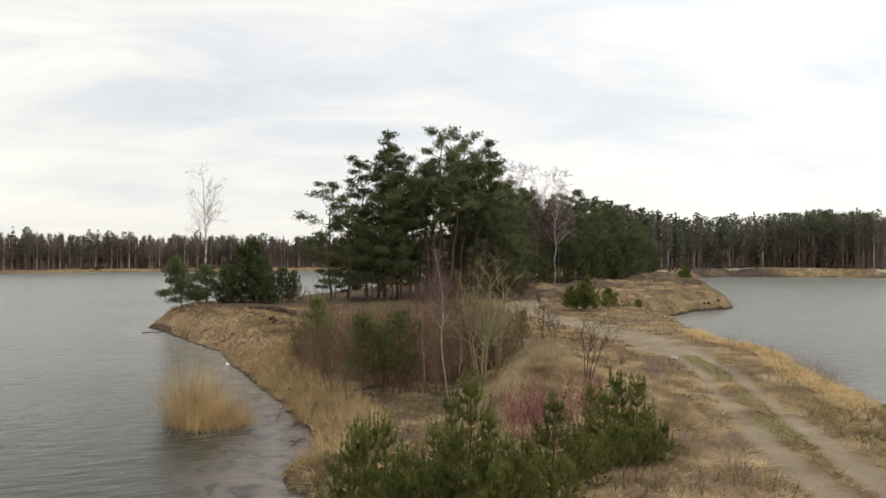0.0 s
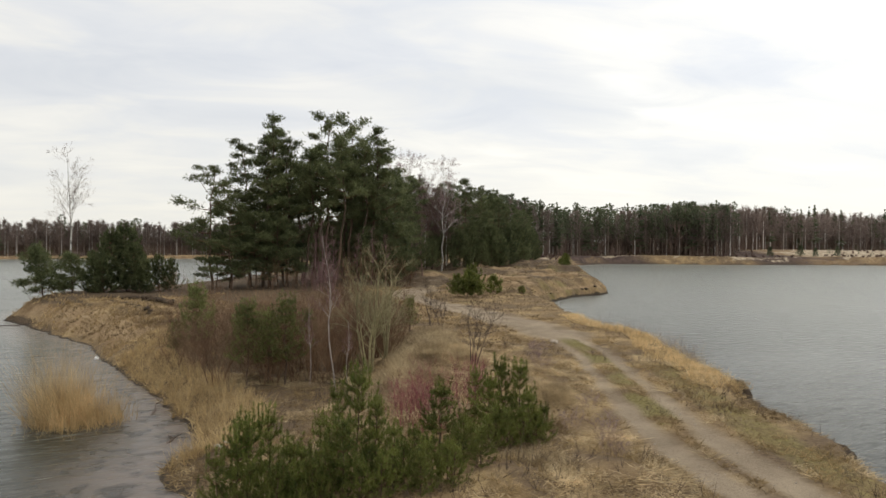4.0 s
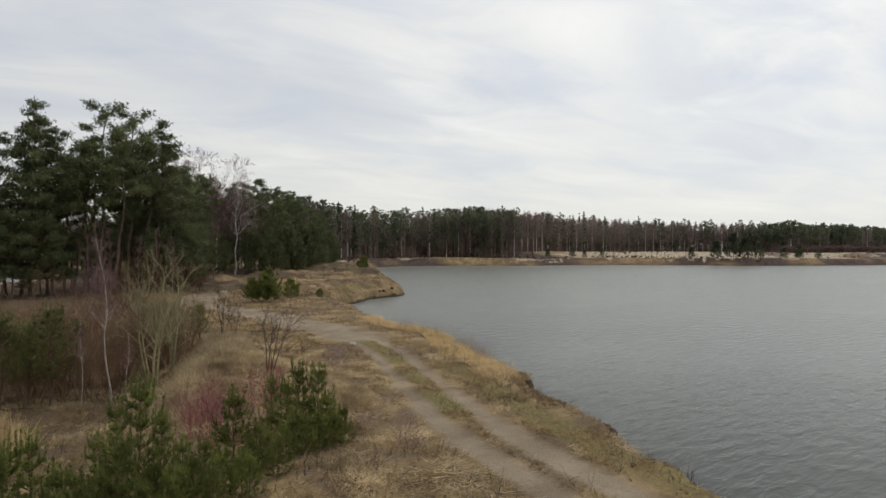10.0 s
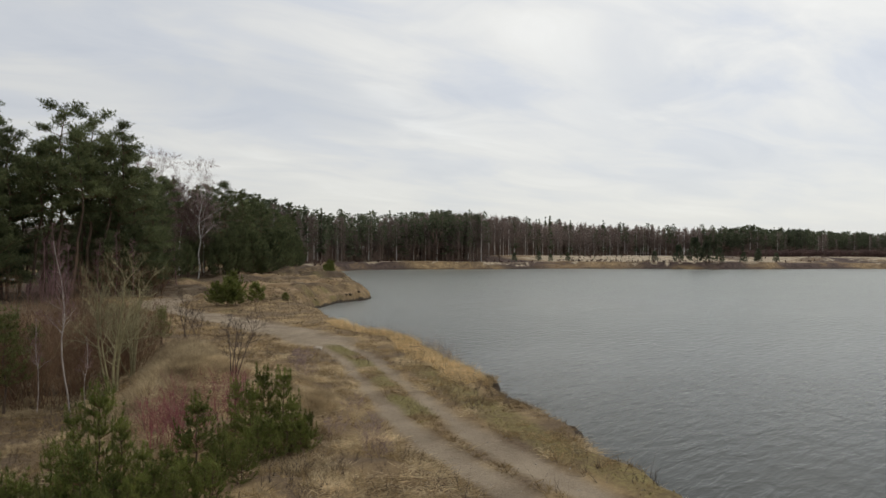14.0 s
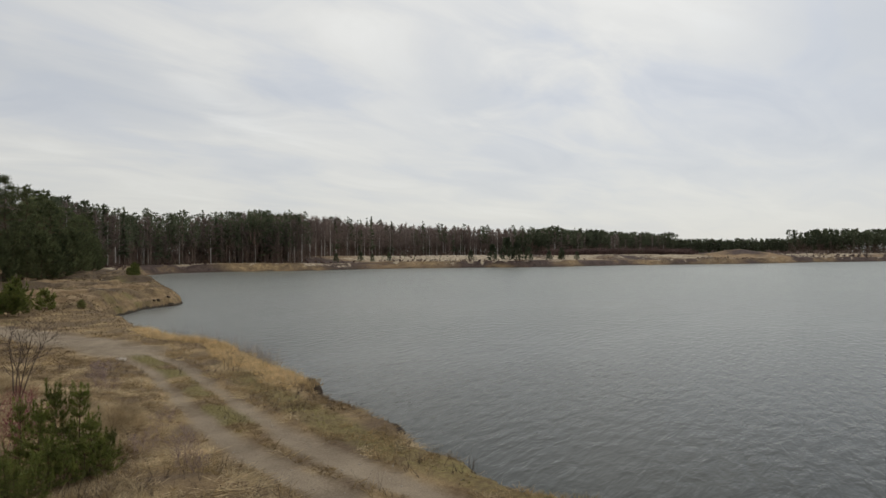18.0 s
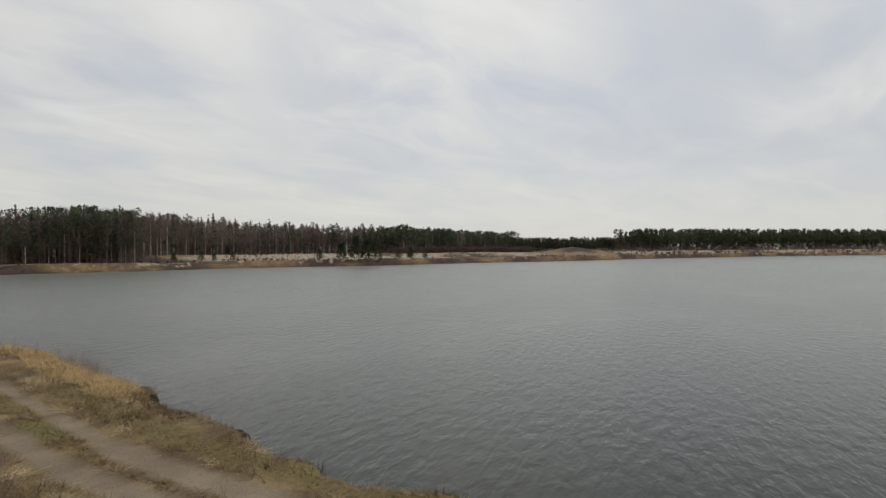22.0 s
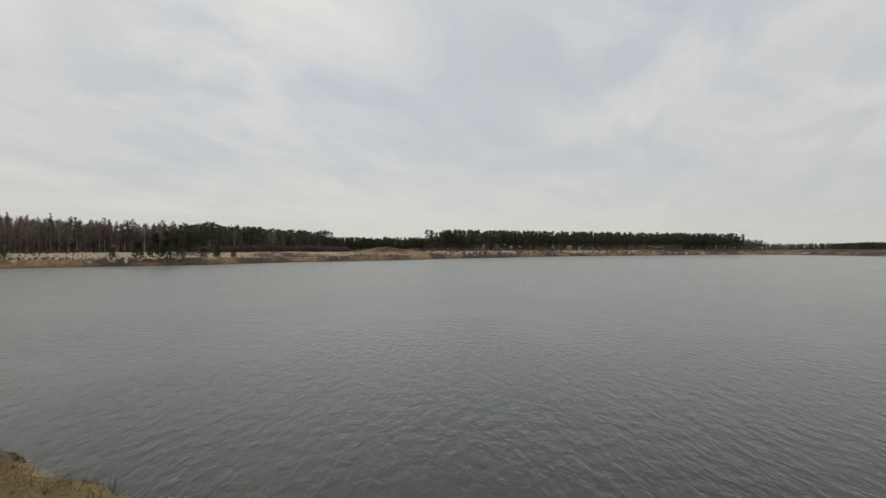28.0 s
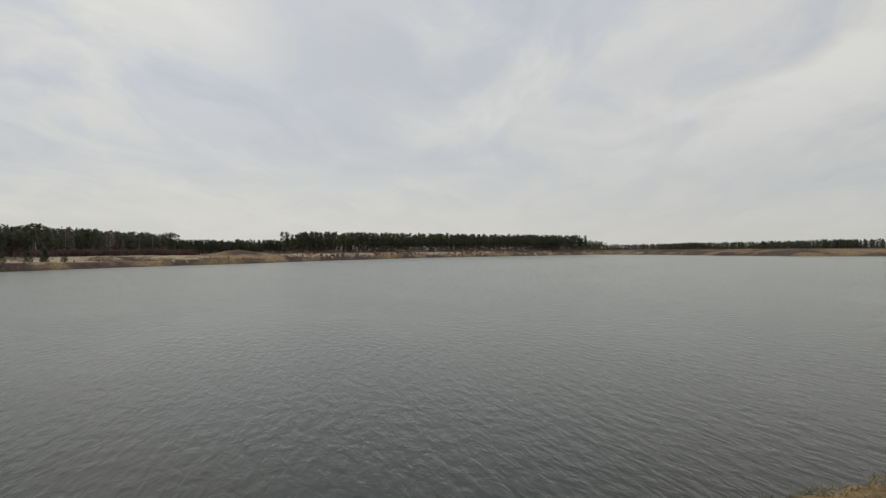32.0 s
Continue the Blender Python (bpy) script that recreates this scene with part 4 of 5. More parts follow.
# young pines in front: place and height of the tip
FRONT = [(-1.96, 14.06, 3.45), (-1.71, 14.50, 3.64), (-1.29, 14.94, 3.56), (-2.19, 13.63, 3.11), (-0.85, 14.47, 2.98), (-0.59, 15.49, 2.56), (-0.19, 15.50, 3.28),
         (0.14, 16.00, 3.83), (0.61, 15.99, 4.28), (1.04, 15.46, 3.69), (0.30, 14.20, 3.43), (-0.34, 13.60, 2.90), (-1.01, 13.36, 2.86), (1.45, 14.93, 3.12),
         (1.95, 15.38, 2.94), (2.76, 16.77, 3.61), (2.07, 14.45, 2.89), (2.98, 15.72, 2.65), (3.96, 18.07, 3.77), (4.28, 17.79, 3.55), (4.77, 17.98, 4.05),
         (5.31, 18.24, 3.93), (5.28, 17.42, 3.20), (5.74, 17.48, 2.71), (4.27, 16.87, 2.75), (3.41, 16.86, 2.60), (1.05, 13.76, 2.86), (2.58, 14.57, 2.49),
         (1.60, 14.41, 2.90), (2.30, 15.02, 2.85), (3.40, 16.04, 2.69), (3.88, 16.35, 2.68), (4.55, 16.79, 2.63), (5.05, 17.07, 2.63), (5.44, 17.16, 2.53),
         (1.32, 13.94, 2.69), (1.89, 13.87, 2.59), (2.67, 14.25, 2.35), (3.46, 15.11, 2.19), (0.88, 14.57, 2.85), (0.60, 13.59, 2.68), (-0.10, 14.00, 3.01),
         (-0.65, 13.38, 2.74), (-1.46, 13.52, 2.92)]
for k, (x, y, tip) in enumerate(FRONT):
    tall = (tip - ground_z(x, y)) / 1.03
    low = tall < 1.75
    plant("young_pine", LOW_PINE if low else YOUNG_PINES[k % 4], x, y, 97.0 * k, max(tall, 0.9) / (1.6 if low else 2.85 + 0.29 * (k % 4)), "young bright green pine with upright shoots", "pine tree", "young pines on the slope", tall=1.0 if low else 1.18)
for x, y, k, s in [(-7.1, 37.5, 0, 1.15), (-8.3, 38.8, 0, 0.6), (-3.7, 31.4, 1, 0.95), (-2.0, 31.0, 0, 1.1), (-2.8, 31.9, 1, 0.85), (-4.6, 36.5, 1, 0.8), (-1.2, 35.5, 1, 0.75), (4.4, 37.5, 0, 0.6), (-2.9, 33.2, 0, 0.7)]:
    plant("small_pine", SMALL_PINES[k], x, y, float(rng.uniform(0, 360)), s, "small green pine among bare brown shrubs", "pine tree", "small pines in the thicket")

# ---- shrubs ----
BROWN = [shrub(61 + k, 3.0 + 0.35 * k, 6, (7, 5), 0.022, TWIG_BROWN, 0.45) for k in range(4)]
TAN = [shrub(65 + k, 2.6 + 0.35 * k, 8, (6, 4), 0.015, TWIG_TAN, 0.30) for k in range(3)]
thicket = np.random.default_rng(5)
made = 0
while made < 210:
    x, y = thicket.uniform(-10, 5.5), thicket.uniform(29.5, 49)
    if outside(np.array([x]), np.array([y]), [(-9.4, 40), (-8.6, 37), (-5, 31.2), (-0.2, 30.8), (3.2, 33.0), (5.2, 40), (4.0, 45), (1.5, 48), (-5, 49), (-8.5, 47)])[0] > 0:
        continue
    pale = thicket.uniform(0, 1) < (0.6 if x < -3.5 else 0.28 if x < 0 else 0.12)
    plant("bare_shrub", TAN[made % 3] if pale else BROWN[made % 4], x, y, float(thicket.uniform(0, 360)), float(thicket.uniform(0.6, 1.05)), "bare tan shrub with upright fine twigs" if pale else "bare brown shrub with dense fine twigs", "shrub", "bare shrubs in the hollow")
    made += 1
WILLOW = shrub(71, 5.0, 6, (8, 7, 6), 0.075, TWIG_OLIVE, 0.24, 3, 0.34, 0.17)
plant("willow_shrub", WILLOW, 1.9, 31.4, 20, 1.0, "grey-green bare willow with forked stems", "shrub")
plant("willow_shrub", WILLOW, 2.7, 33.0, 140, 0.8, "grey-green bare willow with forked stems", "shrub")
THIN_DARK = birch(56, 6.8, (24, 5, 5), 0.04, TWIG_PURPLE, 0.0, 0.006, 0.006, TWIG_PURPLE, 0.17)
THIN = birch(54, 6.8, (22, 5, 5), 0.034, TWIG_PURPLE, 0.0, 0.007, 0.006, BARK_SAPLING, 0.17)
for x, y, s, tilt in [(0.25, 29.8, 1.0, -7), (0.75, 29.4, 0.42, 3), (-0.9, 30.4, 0.55, -3)]:
    plant("birch_sapling", THIN, x, y, float(rng.uniform(0, 360)), s, "thin birch sapling with purplish twigs", "birch tree", "birch saplings", lean=(0, tilt))
for x, y, sc in [(-1.0, 71.5, 1.1), (-0.4, 70.9, 0.8), (-1.7, 72.0, 0.9), (0.3, 72.4, 1.0), (3.0, 75.0, 0.9), (4.6, 77.0, 1.0), (6.2, 76.0, 0.9), (11.4, 96.0, 1.4), (13.6, 99.0, 1.6), (12.4, 98.0, 1.2)]:
    plant("birch_sapling", THIN_DARK, x, y, 61.0 * x, sc, "thin bare sapling with purplish twigs under the pines", "birch tree", "saplings under the pines")
for x, y, sc in [(1.8, 72.0, 1.0), (2.8, 73.0, 1.2), (-4.0, 71.5, 0.9), (4.4, 74.5, 1.1), (-6.0, 72.6, 1.0), (7.0, 77.5, 1.2), (8.6, 80.5, 1.2), (9.8, 84.5, 1.3), (5.6, 75.4, 0.9), (-7.8, 71.8, 0.8), (10.6, 88.0, 1.3)]:
    plant("bare_shrub", BROWN[int(abs(x * 7)) % 4], x, y, 53.0 * x, sc, "bare brown shrub at the foot of the pines", "shrub", "bare shrubs under the pines")
RED = [shrub(81 + k, 1.6, 9, (6, 4), 0.010, TWIG_RED, 0.28) for k in range(2)]
for k, (x, y) in enumerate([(2.1, 19.2), (2.6, 19.5), (3.1, 19.1), (4.0, 19.6), (2.5, 18.6), (4.4, 20.0)]):
    plant("red_shrub", RED[k % 2], x, y, 47.0 * k, float(rng.uniform(0.85, 1.15)), "leafless shrub with crimson twigs", "shrub", "red-twigged shrubs")
RUSSET = shrub(84, 1.7, 9, (6, 4), 0.012, TWIG_PURPLE, 0.32)
for x, y, k in [(-0.6, 70.0, 2.1), (-1.5, 70.6, 1.8), (0.2, 70.6, 1.7), (-2.6, 70.4, 1.3)]:
    plant("red_shrub", RUSSET, x, y, 50.0 * k, k, "leafless reddish shrub at the foot of the pines", "shrub", "red shrubs under the pines")
DARKS = shrub(91, 2.7, 5, (7, 5, 3), 0.034, TWIG_DARK, 0.3, 3)
plant("bare_bush", DARKS, 5.9, 27.2, 0, 1.0, "dark leafless bush on the grassy crest", "shrub")
plant("bare_bush", DARKS, 6.4, 42.8, 80, 0.95, "dark leafless bush beside the track", "shrub")
plant("bare_bush", DARKS, 6.9, 41.5, 200, 0.7, "dark leafless bush beside the track", "shrub")


# ---- distant woods ----
def far_pine(seed, h, low=0.40, n=84, blade=1.0, wide=0.6):
    rng = np.random.default_rng(seed)
    trunk, crown = Soup(), Soup()
    trunk.tube([(0, 0, -0.5), (0, 0, h * 0.55), (0.1, 0, h * 0.97)], [0.012 * h, 0.009 * h, 0.02], 4)
    s = rng.uniform(0, 1, n)
    a = rng.uniform(0, 6.283, n)
    r = (0.035 + 0.13 * (1 - s) ** 0.7) * h * rng.uniform(0.1, 1, n)
    p = np.column_stack([np.cos(a) * r, np.sin(a) * r, h * (low + (0.98 - low) * s)])
    d = unit(np.column_stack([np.cos(a), np.sin(a), np.full(n, 0.5)]))
    crown.blades(rng, p, d, blade, wide, 3, 0.6)
    return trunk, crown


def far_spruce(seed, h):
    rng = np.random.default_rng(seed)
    trunk, crown = Soup(), Soup()
    trunk.tube([(0, 0, -0.5), (0, 0, h * 0.9)], [0.01 * h, 0.03], 4)
    n = 64
    s = rng.uniform(0, 1, n) ** 0.8
    a = rng.uniform(0, 6.283, n)
    p = np.column_stack([np.zeros(n), np.zeros(n), h * (0.1 + 0.86 * s)])
    d = unit(np.column_stack([np.cos(a), np.sin(a), -0.15 + 0.5 * s]))
    crown.blades(rng, p, d, (1 - s) * 0.17 * h + 0.5, 1.0, 2, 0.2)
    return trunk, crown


def far_bare(seed, h):
    rng = np.random.default_rng(seed)
    trunk, crown = Soup(), Soup()
    trunk.tube([(0, 0, -0.5), (0.1, 0, h * 0.5), (0, 0.1, h * 0.95)], [0.010 * h, 0.007 * h, 0.02], 4)
    n = 64
    s = rng.uniform(0, 1, n)
    a = rng.uniform(0, 6.283, n)
    r = 0.08 * h * rng.uniform(0, 1, n) * (1.1 - s)
    p = np.column_stack([np.cos(a) * r, np.sin(a) * r, h * (0.32 + 0.58 * s)])
    d = unit(np.column_stack([np.cos(a), np.sin(a), 0.7 + 0.8 * s]))
    crown.blades(rng, p, d, h * 0.16 * (1.1 - 0.5 * s), 0.17, 4, 0.6)
    return trunk, crown


def scatter(name, shapes, places, mat, label, category):
    """Many copies of a few shapes as one mesh. places: x, y, z, size, turn."""
    rng = np.random.default_rng(3)
    vs, fs, n = [], {3: [], 4: []}, 0
    pick = rng.integers(0, len(shapes), len(places))
    for k, shape in enumerate(shapes):
        v, faces = shape.arrays()
        sel = places[pick == k]
        if not len(sel):
            continue
        c, s = np.cos(sel[:, 4]), np.sin(sel[:, 4])
        x = v[None, :, 0] * c[:, None] - v[None, :, 1] * s[:, None]
        y = v[None, :, 0] * s[:, None] + v[None, :, 1] * c[:, None]
        w = np.stack([x, y, np.broadcast_to(v[None, :, 2], x.shape)], 2) * sel[:, None, 3:4] + sel[:, None, :3]
        vs.append(w.reshape(-1, 3))
        off = n + np.arange(len(sel)) * len(v)
        for f in faces:
            fs[f.shape[1]].append((f[None] + off[:, None, None]).reshape(-1, f.shape[1]))
        n += len(sel) * len(v)
    me = bpy.data.meshes.new(name)
    v = np.concatenate(vs)
    tri = np.concatenate(fs[3]) if fs[3] else np.zeros((0, 3), int)
    quad = np.concatenate(fs[4]) if fs[4] else np.zeros((0, 4), int)
    me.vertices.add(len(v))
    me.vertices.foreach_set("co", v.ravel())
    me.loops.add(tri.size + quad.size)
    me.loops.foreach_set("vertex_index", np.concatenate([tri.ravel(), quad.ravel()]))
    me.polygons.add(len(tri) + len(quad))
    me.polygons.foreach_set("loop_start", np.concatenate([np.arange(len(tri)) * 3, tri.size + np.arange(len(quad)) * 4]))
    me.update(calc_edges=True)
    me.materials.append(mat)
    return tagged(new(name, me), label, category, kind="stuff")


def far_bush(seed, h):
    rng = np.random.default_rng(seed)
    crown = Soup()
    n = 26
    p = np.column_stack([rng.normal(size=n) * 0.5, rng.normal(size=n) * 0.5, rng.uniform(-0.2, 0.5, n) * h])
    crown.blades(rng, p, np.column_stack([p[:, :2] * 0.6, np.ones(n)]), h * 0.55, 0.42, 2, 0.35)
    return crown


def far_brush(seed, h):
    """Tall fine undergrowth seen from far off."""
    rng = np.random.default_rng(seed)
    crown = Soup()
    n = 30
    a, r = rng.uniform(0, 6.283, n), rng.uniform(0, 1, n) ** 0.5 * 0.16 * h
    p = np.column_stack([np.cos(a) * r, np.sin(a) * r, rng.uniform(-0.03, 0.72, n) * h])
    crown.blades(rng, p, np.column_stack([np.cos(a) * 0.15, np.sin(a) * 0.15, np.ones(n)]), h * 0.26, 0.020 * h, 2, 0.22)
    return crown


FAR_BRUSH = [far_brush(151 + k, 10.0) for k in range(4)]
FAR_BUSHES = [far_bush(131 + k, 4.5) for k in range(4)]
FAR_FULL = [far_pine(141 + k, 20, 0.10, 44, 2.2, 1.7) for k in range(4)]
FAR_MID = [far_pine(145 + k, 20, 0.46, 60, 1.5, 1.0) for k in range(4)]
FAR_PINES = [far_pine(101 + k, 20) for k in range(4)]
FAR_SPRUCES = [far_spruce(111 + k, 20) for k in range(3)]
FAR_BARES = [far_bare(121 + k, 19) for k in range(4)]


def far_wood(seed, front, depth, step, share, size=1.0):
    """Places behind a front line: rows of trees, split by kind. share: part of pines, spruces, bare trees."""
    rng = np.random.default_rng(seed)
    out = []
    for (ax, ay), (bx, by) in zip(front[:-1], front[1:]):
        ln = math.hypot(bx - ax, by - ay)
        nx, ny = (by - ay) / ln, -(bx - ax) / ln
        if nx * ax + ny * ay < 0:
            nx, ny = -nx, -ny
        for row in range(depth):
            for k in range(-2, int(ln / step) + 2):
                u = (k + rng.uniform(0, 1)) * step / ln
                q = row * step * 1.2 + rng.uniform(0, step)
                out.append((ax + (bx - ax) * u + nx * q, ay + (by - ay) * u + ny * q, (0.55 + 0.57 * rng.uniform(0, 1) ** 0.6) * size, rng.uniform(0, 6.283), row))
    out = np.array(out)
    z = lay(out[:, 0], out[:, 1])[0]
    places = np.column_stack([out[:, :2], z, out[:, 2:]])
    places = places[z > 0.3]
    kind = rng.choice(3, len(places), p=share)
    return [places[kind == k] for k in range(3)]


WOODS = [
    (far_wood(1, [(-240, 215), (-182, 252), (-172, 284), (-146, 304), (-104, 328), (-58, 340), (-18, 318), (10, 250), (14, 190)], 9, 2.7, (0.06, 0.02, 0.92), 0.84), 6),
    (far_wood(2, [(58, 205), (72, 232), (102, 262), (134, 262), (160, 254), (176, 268)], 9, 2.8, (0.42, 0.08, 0.50), 0.98), 6),
    (far_wood(3, [(168, 262), (215, 300), (290, 330), (370, 345), (470, 330)], 8, 3.4, (0.05, 0.07, 0.88), 1.1), 6),
    (far_wood(4, [(430, 308), (520, 326), (600, 332), (670, 330)], 8, 4.0, (0.60, 0.12, 0.28), 1.0), 7),
    (far_wood(7, [(700, 440), (830, 400), (930, 310), (985, 250)], 8, 4.4, (0.95, 0.05, 0.0), 0.88), 8),
    (far_wood(5, [(702, 194), (800, 120), (900, 20), (1000, -90), (1060, -140)], 9, 4.6, (0.92, 0.08, 0.0), 1.08), 7),
    (far_wood(9, [(1058, -138), (1082, -172)], 5, 4.6, (0.92, 0.08, 0.0), 0.72), 7),
    (far_wood(6, [(1500, -160), (1450, -330), (1200, -330), (1050, -400), (900, -440), (820, -520), (760, -640)], 7, 4.8, (0.80, 0.12, 0.08), 0.56), 8),
]
for (a, b, c), thick in WOODS:
    scatter("far_woods", [s[0] for s in FAR_PINES], np.concatenate([a, b])[::1 if thick < 7 else 3], TRUNK_FAR, "brown trunks of a distant pine wood", "trees")
    scatter("far_woods", [s[1] for s in (FAR_FULL if thick > 7 else FAR_MID if thick > 6 else FAR_PINES)], a, NEEDLE_HAZED, "dark crowns of a distant pine wood", "trees")
    scatter("far_woods", [s[1] for s in FAR_SPRUCES], b * np.array([1, 1, 1, 1.05, 1, 1]), NEEDLE_HAZED, "dark pointed spruces in a distant wood", "trees")
    under = np.concatenate([a, b, c])
    under[:, :2] += np.random.default_rng(9).normal(size=(len(under), 2)) * 2.5
    under[:, 3] *= np.where(under[:, 5] < 1, 0.46 if thick < 7 else 0.60, np.where(under[:, 5] < 3, 0.90, np.where(under[:, 5] < 5, 1.3, 1.6))) * np.where(np.arange(len(under)) % 3, 1.0, 0.6)
    scatter("far_undergrowth", FAR_BRUSH, under, TWIG_WOOD if thick < 8 else TWIG_FAR, "brown undergrowth of a distant wood", "shrubs")
    if len(c):
        scatter("far_woods", [s[1] for s in FAR_BARES], c, TWIG_FAR, "bare brown crowns of a distant wood", "trees")
        half = (c[:, 5] < 2) & (np.arange(len(c)) % 2 == 0)
        scatter("far_woods", [s[0] for s in FAR_BARES], c[half], TRUNK_PALE, "pale birch trunks of a distant wood", "trees")
        scatter("far_woods", [s[0] for s in FAR_BARES], c[~half], TRUNK_FAR, "brown trunks of a distant bare wood", "trees")


# low growth and young pines on the far sandy shore
def shore_growth(seed, count, x0, x1, y0, y1, lo, hi, size):
    rng = np.random.default_rng(seed)
    x, y = rng.uniform(x0, x1, count), rng.uniform(y0, y1, count)
    z = lay(x, y)[0]
    d = np.minimum(outside(x, y, LEFT_LAKE), outside(x, y, RIGHT_LAKE))
    k = (d > lo) & (d < hi) & (fbm(x * 0.03, y * 0.03 + 3) > -0.06)
    return np.column_stack([x, y, z, rng.uniform(0.4, 1.0, count) * size, rng.uniform(0, 6.28, count)])[k]


scatter("far_shrubs", FAR_BUSHES, shore_growth(1, 2600, 60, 430, 120, 330, 1.5, 60, 0.36), TWIG_WOOD, "low brown shrubs on the far sandy shore", "shrubs")
scatter("far_shrubs", FAR_BUSHES, shore_growth(9, 5000, 60, 430, 120, 330, 0.8, 7, 0.28), TWIG_HEATH, "low dark shrubs along the bank of the far shore", "shrubs")
scatter("far_shrubs", FAR_BUSHES, shore_growth(2, 2500, 500, 1000, -150, 240, 2, 80, 0.8), TWIG_FAR, "low brown shrubs on the far sandy shore", "shrubs")
scatter("far_shrubs", FAR_BUSHES, shore_growth(12, 5000, -250, 0, 180, 350, 0.3, 9, 0.5), TWIG_HEATH, "dark low shrubs at the edge of the far shore", "shrubs")
scatter("far_shrubs", FAR_BUSHES, shore_growth(3, 2500, -250, 0, 180, 350, 1.0, 12, 0.7), TWIG_FAR, "brown shrubs along the far shore", "shrubs")
reddish = far_wood(8, [(352, 246), (385, 232), (415, 214), (436, 200)], 7, 2.6, (1.0, 0.0, 0.0), 1.0)[0]
scatter("far_shrubs", FAR_BUSHES, reddish, TWIG_HEATH, "dark reddish thicket behind the far sandy shore", "shrubs")
scatter("far_young_pines", [s[1] for s in FAR_PINES], shore_growth(4, 420, 130, 420, 150, 300, 4, 50, 0.18), NEEDLE_HAZED, "young pines scattered on the far shore", "trees")
SHORE_PINE = pine_young(23, 10.0, 0.8, 0.6, 0.42, NEEDLE_HAZED, 0.36, 0.10, 3)
for x, y, k in [(256, 214, 1.1), (262, 212, 0.95), (251, 219, 0.8), (268, 210, 0.7), (283, 208, 0.5), (292, 207, 0.62), (305, 206, 0.45), (296, 210, 0.4), (176, 246, 0.4), (190, 246, 0.45), (196, 245, 0.35), (204, 243, 0.4), (243, 226, 0.5)]:
    plant("pine_tree", SHORE_PINE, x, y, 40.0 * k * x, k, "dark young pine on the far sandy shore", "pine tree", "pines on the far shore")


# ---- grass and reeds ----
def sown(seed, count, x0, x1, y0, y1, keep):
    rng = np.random.default_rng(seed)
    x, y = rng.uniform(x0, x1, count), rng.uniform(y0, y1, count)
    z, cover, d = lay(x, y)
    k = keep(x, y, z, cover, d, rng)
    return np.column_stack([x, y, z])[k]


def sward(name, places, seed, height, width, count, spread, mat, label, category="grass", lying=0.0):
    rng = np.random.default_rng(seed)
    s = Soup()
    d = np.tile([[0.0, 0.0, 1.0]], (len(places), 1)) + rng.normal(size=(len(places), 3)) * 0.35
    s.blades(rng, places - np.array([0, 0, 0.02]), d, height * rng.uniform(0.5, 1.3, len(places)), width, count, spread)
    v, f = s.arrays()
    if lying:   # pressed down: the tips stay close above the roots
        tip = v[2::3, 2] - v[0::3, 2]
        v[2::3, 2] = v[0::3, 2] + 0.03 + np.abs(tip) * (1 - lying)
    me = bpy.data.meshes.new(name)
    me.vertices.add(len(v))
    me.vertices.foreach_set("co", v.ravel())
    me.loops.add(len(v))
    me.loops.foreach_set("vertex_index", np.arange(len(v)))
    me.polygons.add(len(v) // 3)
    me.polygons.foreach_set("loop_start", np.arange(0, len(v), 3))
    me.update(calc_edges=True)
    me.materials.append(mat)
    return tagged(new(name, me), label, category, kind="stuff")


dry = lambda x, y, z, c, d, r: (d > 0.25) & (c["dirt"] < 0.35) & (c["litter"] < 0.9) & (r.uniform(0, 1, len(x)) < np.clip(18 / np.maximum(np.hypot(x, y), 1), 0, 1)) & (c["moss"] < 0.55) & (r.uniform(0, 1, len(x)) < 0.5 + 3.2 * fbm(x * 0.8, y * 0.8))
sward("dry_grass", sown(1, 110000, -12, 22, 8, 48, dry), 1, 0.28, 0.016, 7, 1.2, GRASS_DRY, "matted dry straw-coloured grass", lying=0.4)
sward("fallen_straw", sown(8, 90000, -8, 18, 9, 34, lambda x, y, z, c, d, r: (d > 0.5) & (c["dirt"] < 0.3) & (c["moss"] < 0.5) & (r.uniform(0, 1, len(x)) < -0.15 + 6.0 * fbm(x * 0.75 + 3, y * 0.75))), 8, 0.50, 0.020, 5, 2.0, STRAW, "bleached fallen straw on the slope", lying=0.68)
sward("dry_grass", sown(9, 11000, 14, 60, 70, 150, lambda x, y, z, c, d, r: (d > 0.5) & (c["litter"] < 0.6)), 9, 0.30, 0.06, 4, 0.8, GRASS_BROWN, "dull matted grass on the headland")
for hx, hy, hr, n in ((7.2, 21.6, 1.1, 1500), (6.2, 24.4, 1.5, 2000), (5.0, 28.3, 2.0, 2600), (4.4, 32.0, 1.8, 1800)):
    sward("straw_tussock", sown(int(hx * 10), n * 2, hx - hr, hx + hr, hy - hr, hy + hr, lambda x, y, z, c, d, r: np.hypot(x - hx, y - hy) < hr * r.uniform(0.2, 1.0, len(x)) ** 0.5), int(hx * 10), 0.44, 0.018, 5, 1.1, STRAW, "golden tussock of long dry grass beside the track", lying=0.45)
sward("straw_tussock", sown(22, 15000, 0, 8, 22, 40, lambda x, y, z, c, d, r: line_distance(x, y, [(1.8, 23.5), (3.2, 27), (4.4, 31), (5.2, 37)]) < 1.9 * r.uniform(0, 1, len(x)) ** 0.7), 22, 0.55, 0.018, 5, 0.7, STRAW, "long golden grass drooping over the rim of the hollow", lying=0.3)
